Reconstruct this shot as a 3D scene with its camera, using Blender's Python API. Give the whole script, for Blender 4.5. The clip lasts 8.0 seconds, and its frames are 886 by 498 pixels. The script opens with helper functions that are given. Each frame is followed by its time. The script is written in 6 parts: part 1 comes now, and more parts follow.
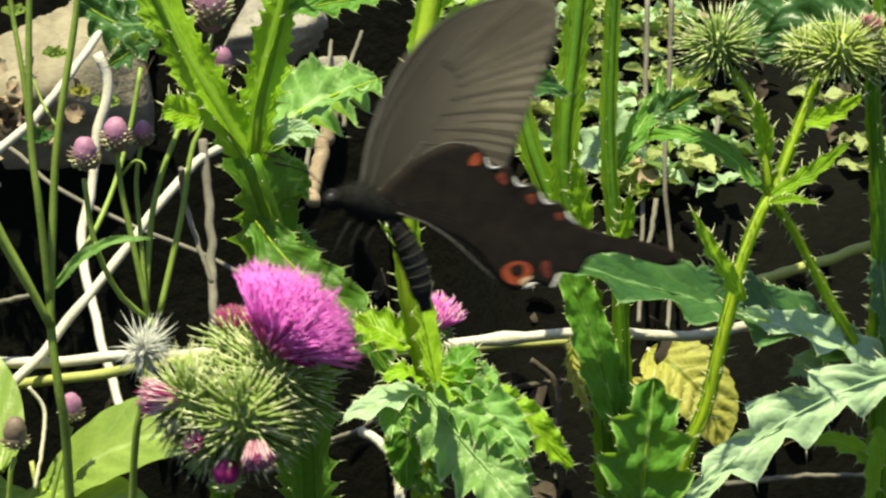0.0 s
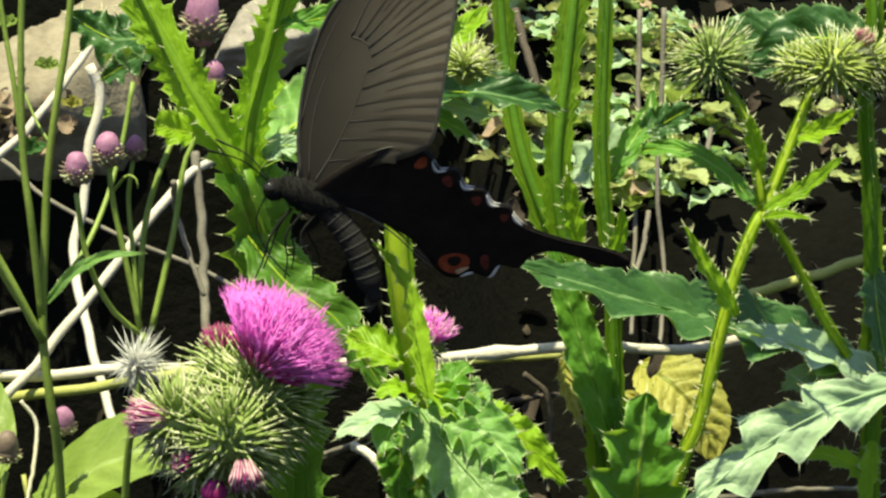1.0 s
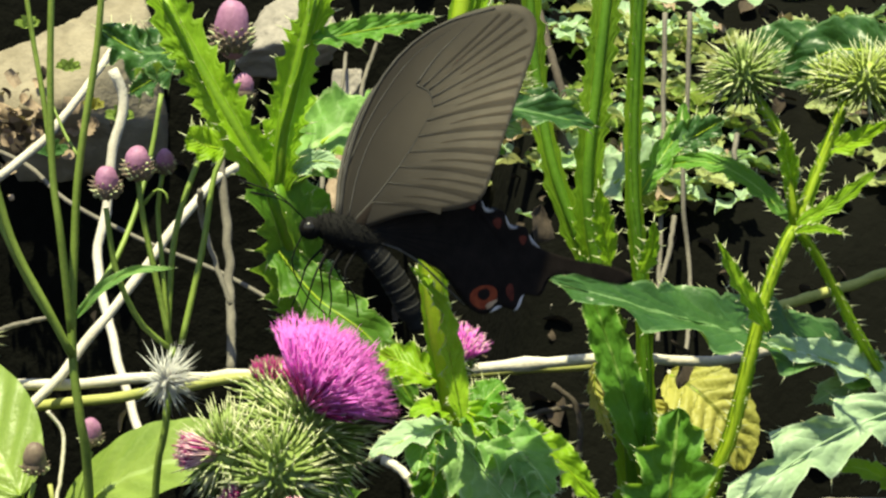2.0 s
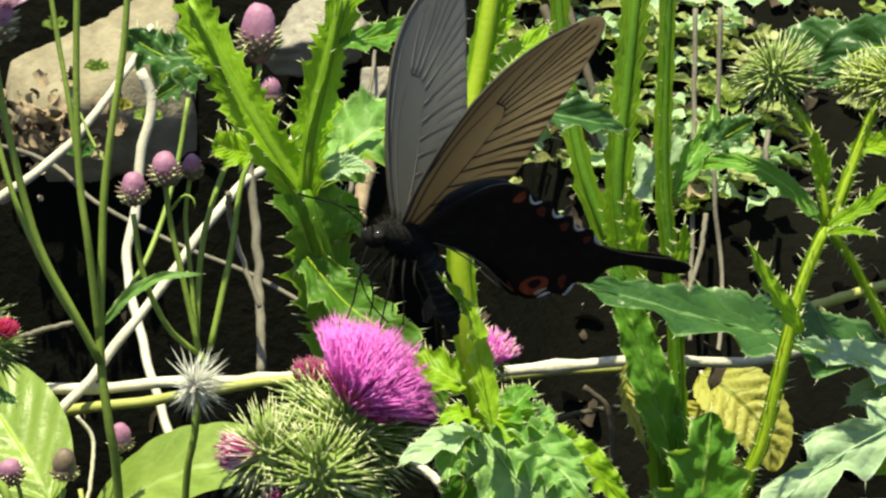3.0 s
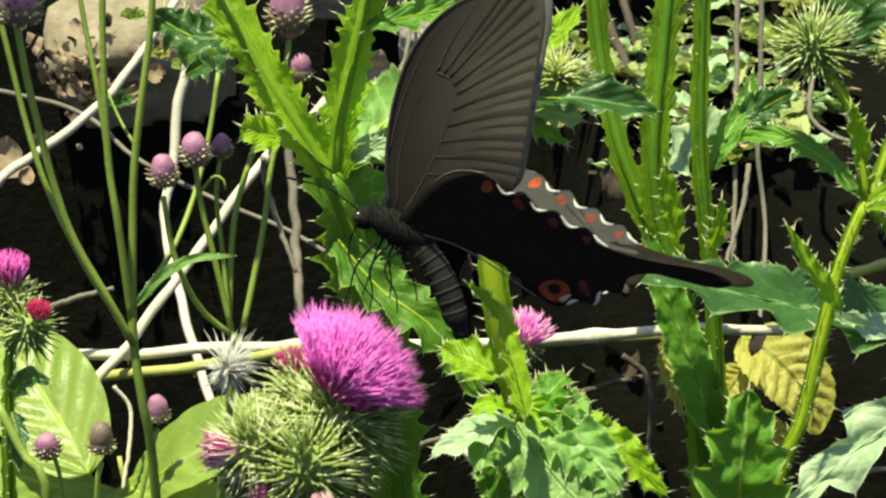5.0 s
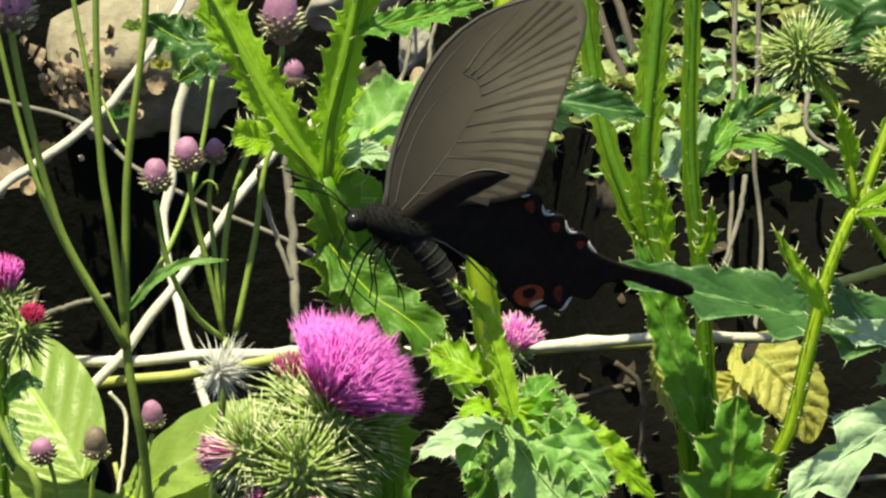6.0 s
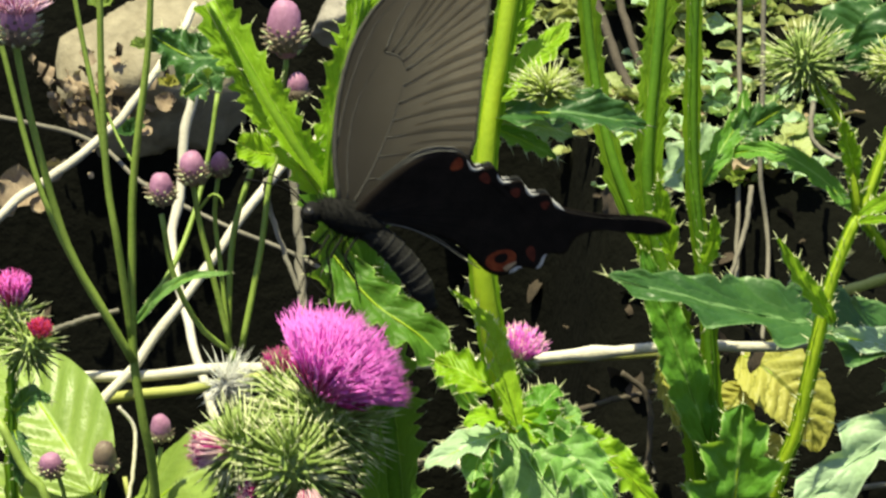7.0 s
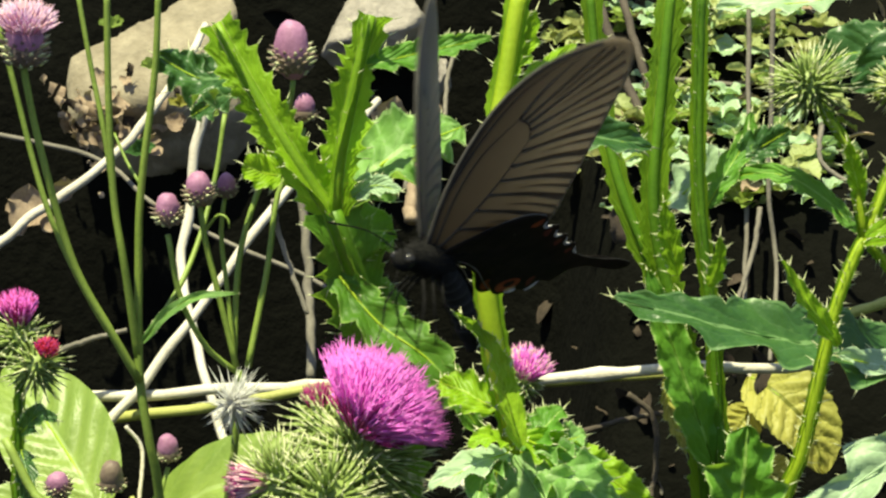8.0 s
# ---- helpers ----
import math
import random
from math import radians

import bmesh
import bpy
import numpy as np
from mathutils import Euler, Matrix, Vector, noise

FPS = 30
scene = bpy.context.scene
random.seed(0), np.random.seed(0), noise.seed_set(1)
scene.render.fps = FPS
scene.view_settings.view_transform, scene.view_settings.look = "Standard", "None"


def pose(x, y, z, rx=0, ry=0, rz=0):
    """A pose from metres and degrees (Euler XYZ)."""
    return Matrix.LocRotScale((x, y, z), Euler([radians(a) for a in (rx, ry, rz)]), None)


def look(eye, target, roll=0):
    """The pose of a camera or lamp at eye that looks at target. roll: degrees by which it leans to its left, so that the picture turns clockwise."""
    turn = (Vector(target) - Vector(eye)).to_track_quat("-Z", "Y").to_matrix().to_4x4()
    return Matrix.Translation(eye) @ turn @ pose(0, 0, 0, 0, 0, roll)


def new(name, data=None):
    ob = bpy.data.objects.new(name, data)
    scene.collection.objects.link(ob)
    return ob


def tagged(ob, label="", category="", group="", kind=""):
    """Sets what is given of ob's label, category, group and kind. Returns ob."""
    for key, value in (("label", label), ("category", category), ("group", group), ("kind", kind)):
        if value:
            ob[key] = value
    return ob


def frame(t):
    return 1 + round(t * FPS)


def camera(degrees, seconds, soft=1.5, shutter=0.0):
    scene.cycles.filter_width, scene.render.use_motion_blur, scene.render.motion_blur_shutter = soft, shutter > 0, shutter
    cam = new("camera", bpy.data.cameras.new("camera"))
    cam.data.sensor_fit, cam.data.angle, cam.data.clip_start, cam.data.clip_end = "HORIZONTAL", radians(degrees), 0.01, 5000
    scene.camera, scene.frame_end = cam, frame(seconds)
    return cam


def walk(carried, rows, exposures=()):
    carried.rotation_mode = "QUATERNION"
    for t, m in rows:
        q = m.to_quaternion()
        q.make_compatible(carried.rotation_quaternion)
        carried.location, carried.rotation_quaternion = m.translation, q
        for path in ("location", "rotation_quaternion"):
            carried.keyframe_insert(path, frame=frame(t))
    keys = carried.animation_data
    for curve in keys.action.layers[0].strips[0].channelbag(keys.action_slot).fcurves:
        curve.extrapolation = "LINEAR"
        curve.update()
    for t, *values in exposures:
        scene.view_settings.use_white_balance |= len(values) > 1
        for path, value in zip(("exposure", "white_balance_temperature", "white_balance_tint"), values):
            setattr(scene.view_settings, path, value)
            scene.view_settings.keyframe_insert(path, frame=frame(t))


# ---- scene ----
# camera: hand-held, nearly still, with a long lens about 0.6 m from the flower
cam = camera(20, 8.0, soft=2.4, shutter=0.4)
PATH = [
    (0, (0.0128, -0.6364, 0.4642), (0.0419, -0.0064, 0.3558), 1.93),
    (0.1, (0.0117, -0.6363, 0.4648), (0.0429, -0.0065, 0.3556), 2.01),
    (0.2, (0.0107, -0.6362, 0.4654), (0.0431, -0.0066, 0.3552), 2.10),
    (0.3, (0.0096, -0.6361, 0.4660), (0.0427, -0.0066, 0.3553), 2.19),
    (0.4, (0.0085, -0.6360, 0.4666), (0.0405, -0.0065, 0.3559), 2.27),
    (0.5, (0.0075, -0.6359, 0.4672), (0.0385, -0.0062, 0.3570), 2.36),
    (0.6, (0.0085, -0.6358, 0.4672), (0.0371, -0.0060, 0.3572), 2.28),
    (0.7, (0.0095, -0.6356, 0.4673), (0.0375, -0.0057, 0.3579), 2.19),
    (0.8, (0.0105, -0.6355, 0.4673), (0.0390, -0.0054, 0.3590), 2.11),
    (0.9, (0.0115, -0.6354, 0.4673), (0.0415, -0.0051, 0.3602), 2.03),
    (1, (0.0125, -0.6353, 0.4673), (0.0437, -0.0052, 0.3595), 1.95),
    (1.1, (0.0119, -0.6348, 0.4677), (0.0450, -0.0050, 0.3588), 1.99),
    (1.2, (0.0112, -0.6344, 0.4681), (0.0441, -0.0047, 0.3580), 2.03),
    (1.3, (0.0106, -0.6339, 0.4684), (0.0441, -0.0044, 0.3580), 2.07),
    (1.4, (0.0099, -0.6334, 0.4688), (0.0442, -0.0041, 0.3575), 2.10),
    (1.5, (0.0093, -0.6330, 0.4692), (0.0430, -0.0038, 0.3571), 2.14),
    (1.6, (0.0070, -0.6329, 0.4705), (0.0413, -0.0037, 0.3582), 2.17),
    (1.7, (0.0047, -0.6328, 0.4719), (0.0382, -0.0035, 0.3598), 2.19),
    (2.8, (0.0097, -0.6221, 0.4856), (0.0307, 0.0054, 0.3616), 1.14),
    (2.9, (0.0083, -0.6239, 0.4831), (0.0282, 0.0042, 0.3619), 1.27),
    (3, (0.0068, -0.6256, 0.4805), (0.0286, 0.0030, 0.3623), 1.41),
    (3.1, (0.0075, -0.6247, 0.4818), (0.0293, 0.0037, 0.3627), 1.36),
    (3.2, (0.0081, -0.6239, 0.4832), (0.0293, 0.0043, 0.3626), 1.31),
    (3.3, (0.0088, -0.6230, 0.4845), (0.0290, 0.0047, 0.3614), 1.26),
    (3.4, (0.0095, -0.6221, 0.4858), (0.0297, 0.0052, 0.3607), 1.20),
    (3.5, (0.0101, -0.6213, 0.4871), (0.0287, 0.0056, 0.3592), 1.15),
    (3.6, (0.0106, -0.6201, 0.4890), (0.0250, 0.0065, 0.3594), 1.06),
    (3.7, (0.0111, -0.6190, 0.4908), (0.0205, 0.0075, 0.3603), 0.98),
    (3.8, (0.0116, -0.6178, 0.4927), (0.0166, 0.0085, 0.3612), 0.89),
    (3.9, (0.0121, -0.6167, 0.4945), (0.0154, 0.0087, 0.3588), 0.80),
    (4, (0.0126, -0.6155, 0.4964), (0.0170, 0.0092, 0.3575), 0.71),
    (4.1, (0.0121, -0.6149, 0.4979), (0.0178, 0.0096, 0.3583), 0.77),
    (4.2, (0.0115, -0.6143, 0.4995), (0.0210, 0.0095, 0.3569), 0.83),
    (4.3, (0.0109, -0.6137, 0.5010), (0.0217, 0.0098, 0.3569), 0.90),
    (4.4, (0.0103, -0.6131, 0.5026), (0.0214, 0.0099, 0.3563), 0.96),
    (4.5, (0.0098, -0.6125, 0.5042), (0.0200, 0.0096, 0.3539), 1.02),
    (4.6, (0.0105, -0.6126, 0.5044), (0.0193, 0.0095, 0.3541), 0.92),
    (4.7, (0.0113, -0.6127, 0.5047), (0.0187, 0.0094, 0.3542), 0.83),
    (4.8, (0.0120, -0.6127, 0.5050), (0.0191, 0.0092, 0.3544), 0.73),
    (4.9, (0.0128, -0.6128, 0.5053), (0.0195, 0.0091, 0.3546), 0.64),
    (5, (0.0136, -0.6129, 0.5056), (0.0202, 0.0090, 0.3549), 0.54),
    (5.1, (0.0142, -0.6133, 0.5052), (0.0202, 0.0089, 0.3553), 0.54),
    (5.2, (0.0148, -0.6137, 0.5048), (0.0196, 0.0086, 0.3554), 0.55),
    (6.3, (0.0215, -0.6177, 0.5007), (0.0227, 0.0062, 0.3580), 0.58),
    (6.4, (0.0211, -0.6175, 0.5015), (0.0231, 0.0064, 0.3590), 0.42),
    (6.5, (0.0206, -0.6173, 0.5024), (0.0223, 0.0066, 0.3598), 0.26),
    (6.6, (0.0213, -0.6179, 0.5019), (0.0225, 0.0059, 0.3589), 0.21),
    (6.7, (0.0220, -0.6185, 0.5014), (0.0223, 0.0052, 0.3581), 0.16),
    (6.8, (0.0226, -0.6191, 0.5008), (0.0226, 0.0047, 0.3578), 0.11),
    (6.9, (0.0233, -0.6197, 0.5003), (0.0218, 0.0044, 0.3586), 0.07),
    (7, (0.0240, -0.6203, 0.4998), (0.0211, 0.0043, 0.3604), 0.02),
    (7.1, (0.0246, -0.6204, 0.4999), (0.0200, 0.0048, 0.3629), 0.00),
    (7.2, (0.0252, -0.6204, 0.5000), (0.0200, 0.0051, 0.3645), -0.01),
    (7.3, (0.0258, -0.6204, 0.5001), (0.0198, 0.0052, 0.3655), -0.03),
    (7.4, (0.0264, -0.6204, 0.5001), (0.0208, 0.0054, 0.3662), -0.04),
    (7.5, (0.0270, -0.6205, 0.5002), (0.0203, 0.0053, 0.3661), -0.06),
    (7.6, (0.0270, -0.6206, 0.5003), (0.0196, 0.0051, 0.3659), -0.03),
    (7.7, (0.0271, -0.6208, 0.5003), (0.0183, 0.0051, 0.3668), 0.00),
    (7.8, (0.0271, -0.6209, 0.5003), (0.0181, 0.0047, 0.3658), 0.03),
    (7.9, (0.0271, -0.6211, 0.5003), (0.0188, 0.0046, 0.3657), 0.06),
    (8, (0.0271, -0.6212, 0.5003), (0.0196, 0.0045, 0.3658), 0.09),
]
walk(cam, [(t, look(eye, target, roll)) for t, eye, target, roll in PATH])

# ---- light ----
SUN_TO = Vector((-0.18, -0.23, 0.955)).normalized()
sun = new("sun", bpy.data.lights.new("sun", "SUN"))
sun.data.energy, sun.data.angle, sun.data.color = 5.0, radians(0.6), (0.975, 0.95, 0.62)
sun.rotation_mode = "QUATERNION"
sun.rotation_quaternion = SUN_TO.to_track_quat("Z", "Y")
world = bpy.data.worlds.new("sky")
scene.world = world
world.use_nodes = True
sky = world.node_tree.nodes.new("ShaderNodeTexSky")
sky.sky_type, sky.sun_disc = "NISHITA", False
sky.sun_elevation = math.asin(SUN_TO.z)
sky.sun_rotation = math.atan2(SUN_TO.x, SUN_TO.y)
background = world.node_tree.nodes["Background"]
background.inputs["Strength"].default_value = 0.082
world.node_tree.links.new(sky.outputs[0], background.inputs["Color"])
scene.view_settings.exposure = 0.92


# ---- materials ----
def material(name):
    m = bpy.data.materials.new(name)
    m.use_nodes = True
    nt = m.node_tree
    return m, nt, nt.nodes["Principled BSDF"], nt.nodes["Material Output"]


def node(nt, kind, **inputs):
    n = nt.nodes.new("ShaderNode" + kind)
    for k, v in inputs.items():
        n.inputs[k.replace("_", " ")].default_value = v
    return n


def ramp(nt, source, *stops):
    r = nt.nodes.new("ShaderNodeValToRGB")
    r.color_ramp.elements[0].position, r.color_ramp.elements[0].color = stops[0][0], (*stops[0][1], 1)
    r.color_ramp.elements[1].position, r.color_ramp.elements[1].color = stops[-1][0], (*stops[-1][1], 1)
    for pos, col in stops[1:-1]:
        r.color_ramp.elements.new(pos).color = (*col, 1)
    nt.links.new(source, r.inputs[0])
    return r.outputs[0]


def mixed(nt, factor, a, b, mode="MIX"):
    n = nt.nodes.new("ShaderNodeMix")
    n.data_type, n.blend_type = "RGBA", mode
    for socket, v in ((n.inputs[0], factor), (n.inputs[6], a), (n.inputs[7], b)):
        if hasattr(v, "links"):
            nt.links.new(v, socket)
        else:
            socket.default_value = v if isinstance(v, float) else (*v, 1)
    return n.outputs[2]


def bumped(nt, height, shader, strength, distance):
    b = node(nt, "Bump", Strength=strength, Distance=distance)
    nt.links.new(height, b.inputs["Height"])
    nt.links.new(b.outputs[0], shader.inputs["Normal"])
    return b.outputs[0]


def coords(nt, which="Object"):
    return nt.nodes.new("ShaderNodeTexCoord").outputs[which]


def grain(nt, scale, detail=4.0, rough=0.6, at=None):
    n = node(nt, "TexNoise", Scale=scale, Detail=detail, Roughness=rough)
    nt.links.new(at or coords(nt), n.inputs["Vector"])
    return n.outputs["Fac"]


def plain(name, low, high, scale, rough=0.7, bump=0.3, depth=0.0005, fine=900.0, see=0.0, spec=0.4, sheen=0.0, glow=(0.55, 0.8, 0.08)):
    """Mottled surface: two colours by a coarse and a fine noise, fine relief; see: how much light comes through."""
    m, nt, p, out = material(name)
    fac = mixed(nt, 0.35, grain(nt, scale), grain(nt, fine))
    col = ramp(nt, fac, (0.3, low), (0.7, high))
    nt.links.new(col, p.inputs["Base Color"])
    p.inputs["Roughness"].default_value = rough
    p.inputs["Specular IOR Level"].default_value = spec
    p.inputs["Sheen Weight"].default_value = sheen
    normal = bumped(nt, grain(nt, fine, 3.0), p, bump, depth)
    if see:
        t = nt.nodes.new("ShaderNodeBsdfTranslucent")
        nt.links.new(mixed(nt, 0.5, col, glow, "SOFT_LIGHT"), t.inputs["Color"])
        nt.links.new(normal, t.inputs["Normal"])
        s = node(nt, "MixShader", Fac=see)
        nt.links.new(p.outputs[0], s.inputs[1])
        nt.links.new(t.outputs[0], s.inputs[2])
        nt.links.new(s.outputs[0], out.inputs["Surface"])
    return m


def leaf_material(name, low, high, vein, see=0.35, rough=0.52, veins=9.0, slant=0.55, spec=0.3, glow=(0.5, 0.8, 0.06), relief=0.0009, crinkle=1.0, lines=0.3, rim=0.46):
    """A leaf blade: side veins that run outwards and forwards from the midrib, mottling, relief between the veins, light shining through."""
    m, nt, p, out = material(name)
    uv = coords(nt, "UV")
    sep = nt.nodes.new("ShaderNodeSeparateXYZ")
    nt.links.new(uv, sep.inputs[0])

    def math_(op, a, b=0.0):
        n = nt.nodes.new("ShaderNodeMath")
        n.operation = op
        for s, v in zip(n.inputs, (a, b)):
            if hasattr(v, "links"):
                nt.links.new(v, s)
            else:
                s.default_value = v
        return n.outputs[0]

    across = math_("ABSOLUTE", math_("SUBTRACT", sep.outputs[1], 0.5))
    wob = math_("MULTIPLY", math_("SUBTRACT", grain(nt, 90.0), 0.5), 0.22)
    run = math_("MULTIPLY", math_("ADD", math_("SUBTRACT", sep.outputs[0], math_("MULTIPLY", across, slant)), wob), veins)
    saw = math_("ABSOLUTE", math_("SUBTRACT", math_("FRACT", run), 0.5))
    side = math_("LESS_THAN", saw, 0.03)
    mid = math_("LESS_THAN", across, 0.03)
    line = math_("MAXIMUM", math_("MAXIMUM", math_("MULTIPLY", side, lines), mid), math_("MULTIPLY", math_("GREATER_THAN", across, rim), 0.8))
    base = ramp(nt, mixed(nt, 0.3, grain(nt, 45.0), grain(nt, 600.0)), (0.32, low), (0.68, high))
    col = mixed(nt, line, base, vein)
    nt.links.new(col, p.inputs["Base Color"])
    p.inputs["Roughness"].default_value = rough
    p.inputs["Specular IOR Level"].default_value = spec
    height = math_("ADD", math_("MULTIPLY", math_("SMOOTH_MIN", saw, 0.3), 0.8), math_("MULTIPLY", grain(nt, 220.0, 2.0), crinkle))
    normal = bumped(nt, height, p, 0.7, relief)
    t = nt.nodes.new("ShaderNodeBsdfTranslucent")
    nt.links.new(mixed(nt, 0.55, col, glow), t.inputs["Color"])
    nt.links.new(normal, t.inputs["Normal"])
    s = node(nt, "MixShader", Fac=see)
    nt.links.new(p.outputs[0], s.inputs[1])
    nt.links.new(t.outputs[0], s.inputs[2])
    nt.links.new(s.outputs[0], out.inputs["Surface"])
    return m


STEM = plain("thistle_stem_green", (0.07, 0.18, 0.008), (0.15, 0.31, 0.014), 80, 0.5, 0.3, see=0.25)
STEM_MID = plain("thistle_stem_light", (0.15, 0.30, 0.012), (0.28, 0.45, 0.02), 80, 0.5, 0.3, see=0.3)
STEM_LIME = plain("lime_stem", (0.30, 0.44, 0.014), (0.47, 0.61, 0.028), 80, 0.5, 0.3, see=0.35)
WING = leaf_material("stem_wing_green", (0.085, 0.18, 0.006), (0.205, 0.35, 0.010), (0.25, 0.38, 0.03), 0.45, 0.45, 5.0, 0.8, crinkle=0.6, lines=0.4)
SLIM = plain("slim_stem_green", (0.14, 0.21, 0.032), (0.27, 0.36, 0.065), 70, 0.5, 0.3)
THORN = plain("spine_straw", (0.38, 0.42, 0.19), (0.60, 0.60, 0.38), 200, 0.5, 0.1)
LEAF = leaf_material("thistle_leaf", (0.06, 0.18, 0.015), (0.13, 0.32, 0.03), (0.28, 0.45, 0.10))
# darker copy of thistle_leaf, with shade low on the plant coloured in
LEAF_SHADED = leaf_material("thistle_leaf_shaded", (0.045, 0.125, 0.009), (0.095, 0.23, 0.018), (0.21, 0.35, 0.06))
LEAF_DARK = leaf_material("thistle_leaf_dark", (0.020, 0.068, 0.015), (0.050, 0.128, 0.030), (0.14, 0.25, 0.09), 0.2, 0.40, spec=0.4)
LEAF_PALE = leaf_material("thistle_leaf_pale", (0.25, 0.37, 0.20), (0.40, 0.54, 0.33), (0.5, 0.62, 0.42), 0.25, 0.45)
LEAF_MID = leaf_material("thistle_leaf_mid", (0.12, 0.26, 0.05), (0.22, 0.41, 0.11), (0.38, 0.55, 0.22), 0.35)
LEAF_SOFT = leaf_material("thistle_leaf_soft", (0.14, 0.29, 0.055), (0.33, 0.50, 0.19), (0.46, 0.62, 0.28), 0.4, 0.42, veins=6.0, relief=0.0014)
LEAF_LIME = leaf_material("lime_leaf", (0.19, 0.37, 0.008), (0.32, 0.53, 0.015), (0.40, 0.58, 0.08), 0.45, 0.45)
LEAF_ROUND = leaf_material("broad_leaf", (0.15, 0.24, 0.034), (0.275, 0.37, 0.078), (0.33, 0.43, 0.13), 0.3, 0.42, 7.0, 0.5, 0.45, relief=0.0012, crinkle=0.15, lines=0.35, glow=(0.6, 0.75, 0.15), rim=1.0)
LEAF_WAN = leaf_material("wan_leaf", (0.25, 0.31, 0.095), (0.44, 0.48, 0.21), (0.19, 0.24, 0.07), 0.3, 0.5, glow=(0.8, 0.8, 0.3), rim=1.0)
LEAF_YELLOW = leaf_material("yellowing_leaf", (0.33, 0.34, 0.06), (0.52, 0.49, 0.12), (0.17, 0.18, 0.025), 0.4, 0.5, 8.0, 0.275, glow=(0.8, 0.7, 0.1), relief=0.0030, crinkle=0.2, lines=0.8, rim=1.0)
BRACT = plain("bract_green", (0.17, 0.25, 0.05), (0.34, 0.43, 0.13), 150, 0.5, 0.2, see=0.2)
BRACT_LIME = plain("bract_lime", (0.24, 0.33, 0.05), (0.42, 0.49, 0.12), 150, 0.5, 0.2, see=0.2)
PETAL = plain("floret_magenta", (0.74, 0.09, 0.62), (0.92, 0.30, 0.86), 120, 0.5, 0.1, see=0.35, sheen=0.2, glow=(0.8, 0.4, 0.75))
PETAL_LIGHT = plain("floret_light", (0.70, 0.12, 0.62), (0.90, 0.32, 0.85), 120, 0.5, 0.1, see=0.35, glow=(0.8, 0.4, 0.75))
PETAL_MAUVE = plain("floret_pale_mauve", (0.62, 0.36, 0.60), (0.88, 0.68, 0.86), 160, 0.6, 0.1, see=0.3, glow=(0.9, 0.7, 0.9))
PETAL_DEEP = plain("floret_crimson", (0.28, 0.015, 0.12), (0.50, 0.03, 0.25), 160, 0.6, 0.1, see=0.2, glow=(0.8, 0.4, 0.75))
PETAL_RED = plain("floret_red", (0.40, 0.012, 0.035), (0.62, 0.03, 0.08), 160, 0.6, 0.1, see=0.2, glow=(0.8, 0.4, 0.75))
PETAL_PALE = plain("floret_pale_pink", (0.70, 0.34, 0.45), (0.90, 0.70, 0.70), 160, 0.6, 0.1, see=0.25, glow=(0.8, 0.4, 0.75))
MAUVE = plain("bud_mauve", (0.23, 0.092, 0.17), (0.47, 0.22, 0.37), 180, 0.6, 0.4)
SCALE = plain("bud_scale", (0.12, 0.08, 0.07), (0.26, 0.20, 0.14), 200, 0.6, 0.3)
PAPPUS = plain("pappus_white", (0.80, 0.79, 0.76), (0.88, 0.87, 0.84), 200, 0.7, 0.1, see=0.6, glow=(0.95, 0.95, 0.92))
STRAW = plain("dead_stalk_pale", (0.42, 0.37, 0.29), (0.72, 0.67, 0.57), 45, 0.75, 0.5)
STRAW_GREEN = plain("stalk_olive", (0.25, 0.27, 0.06), (0.45, 0.45, 0.14), 60, 0.6, 0.4)
TWIG = plain("twig_brown", (0.035, 0.026, 0.02), (0.10, 0.08, 0.06), 90, 0.85, 0.5)
TWIG_GREY = plain("twig_grey", (0.09, 0.08, 0.062), (0.22, 0.195, 0.155), 90, 0.85, 0.5)
DRY = plain("dry_leaf", (0.16, 0.10, 0.06), (0.52, 0.40, 0.28), 60, 0.8, 0.5, see=0.15)
# much darker than dry_leaf: the shade of the bank is coloured in
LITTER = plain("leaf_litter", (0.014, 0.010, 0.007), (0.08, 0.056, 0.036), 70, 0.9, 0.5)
STONE = plain("beige_stone", (0.175, 0.145, 0.098), (0.335, 0.287, 0.208), 60, 0.9, 0.7, 0.0015, 220.0)
STONE_GREY = plain("grey_stone", (0.20, 0.175, 0.145), (0.36, 0.32, 0.275), 25, 0.85, 0.6, 0.001, 400.0)
# the deep shade of hollow and bank is put into this near-black colour
SOIL = plain("shade_black_earth", (0.0025, 0.0026, 0.0018), (0.0062, 0.0062, 0.0046), 30, 0.95, 0.7, 0.002, 180.0, spec=0.05)
BLACK = plain("butterfly_black", (0.006, 0.006, 0.0055), (0.014, 0.013, 0.0125), 700, 0.85, 0.5, 0.0003, 2500.0, spec=0.08)
VEIN = plain("wing_vein", (0.024, 0.021, 0.0175), (0.052, 0.046, 0.038), 300, 0.7, 0.2)
HIND = plain("hindwing_black", (0.018, 0.0142, 0.0122), (0.041, 0.0318, 0.0275), 200, 0.75, 0.4, 0.0002, 3000.0, see=0.5, spec=0.06, glow=(0.50, 0.34, 0.27))
CREAM = plain("wing_mark_cream", (0.34, 0.20, 0.10), (0.55, 0.40, 0.26), 500, 0.8, 0.3, spec=0.2)
MARGIN = plain("wing_margin_grey", (0.06, 0.056, 0.05), (0.16, 0.15, 0.135), 400, 0.8, 0.3, spec=0.2)
BELLY = plain("abdomen_black", (0.009, 0.0084, 0.0078), (0.020, 0.0187, 0.0175), 500, 0.8, 0.5, 0.0003, 2500.0, spec=0.15)
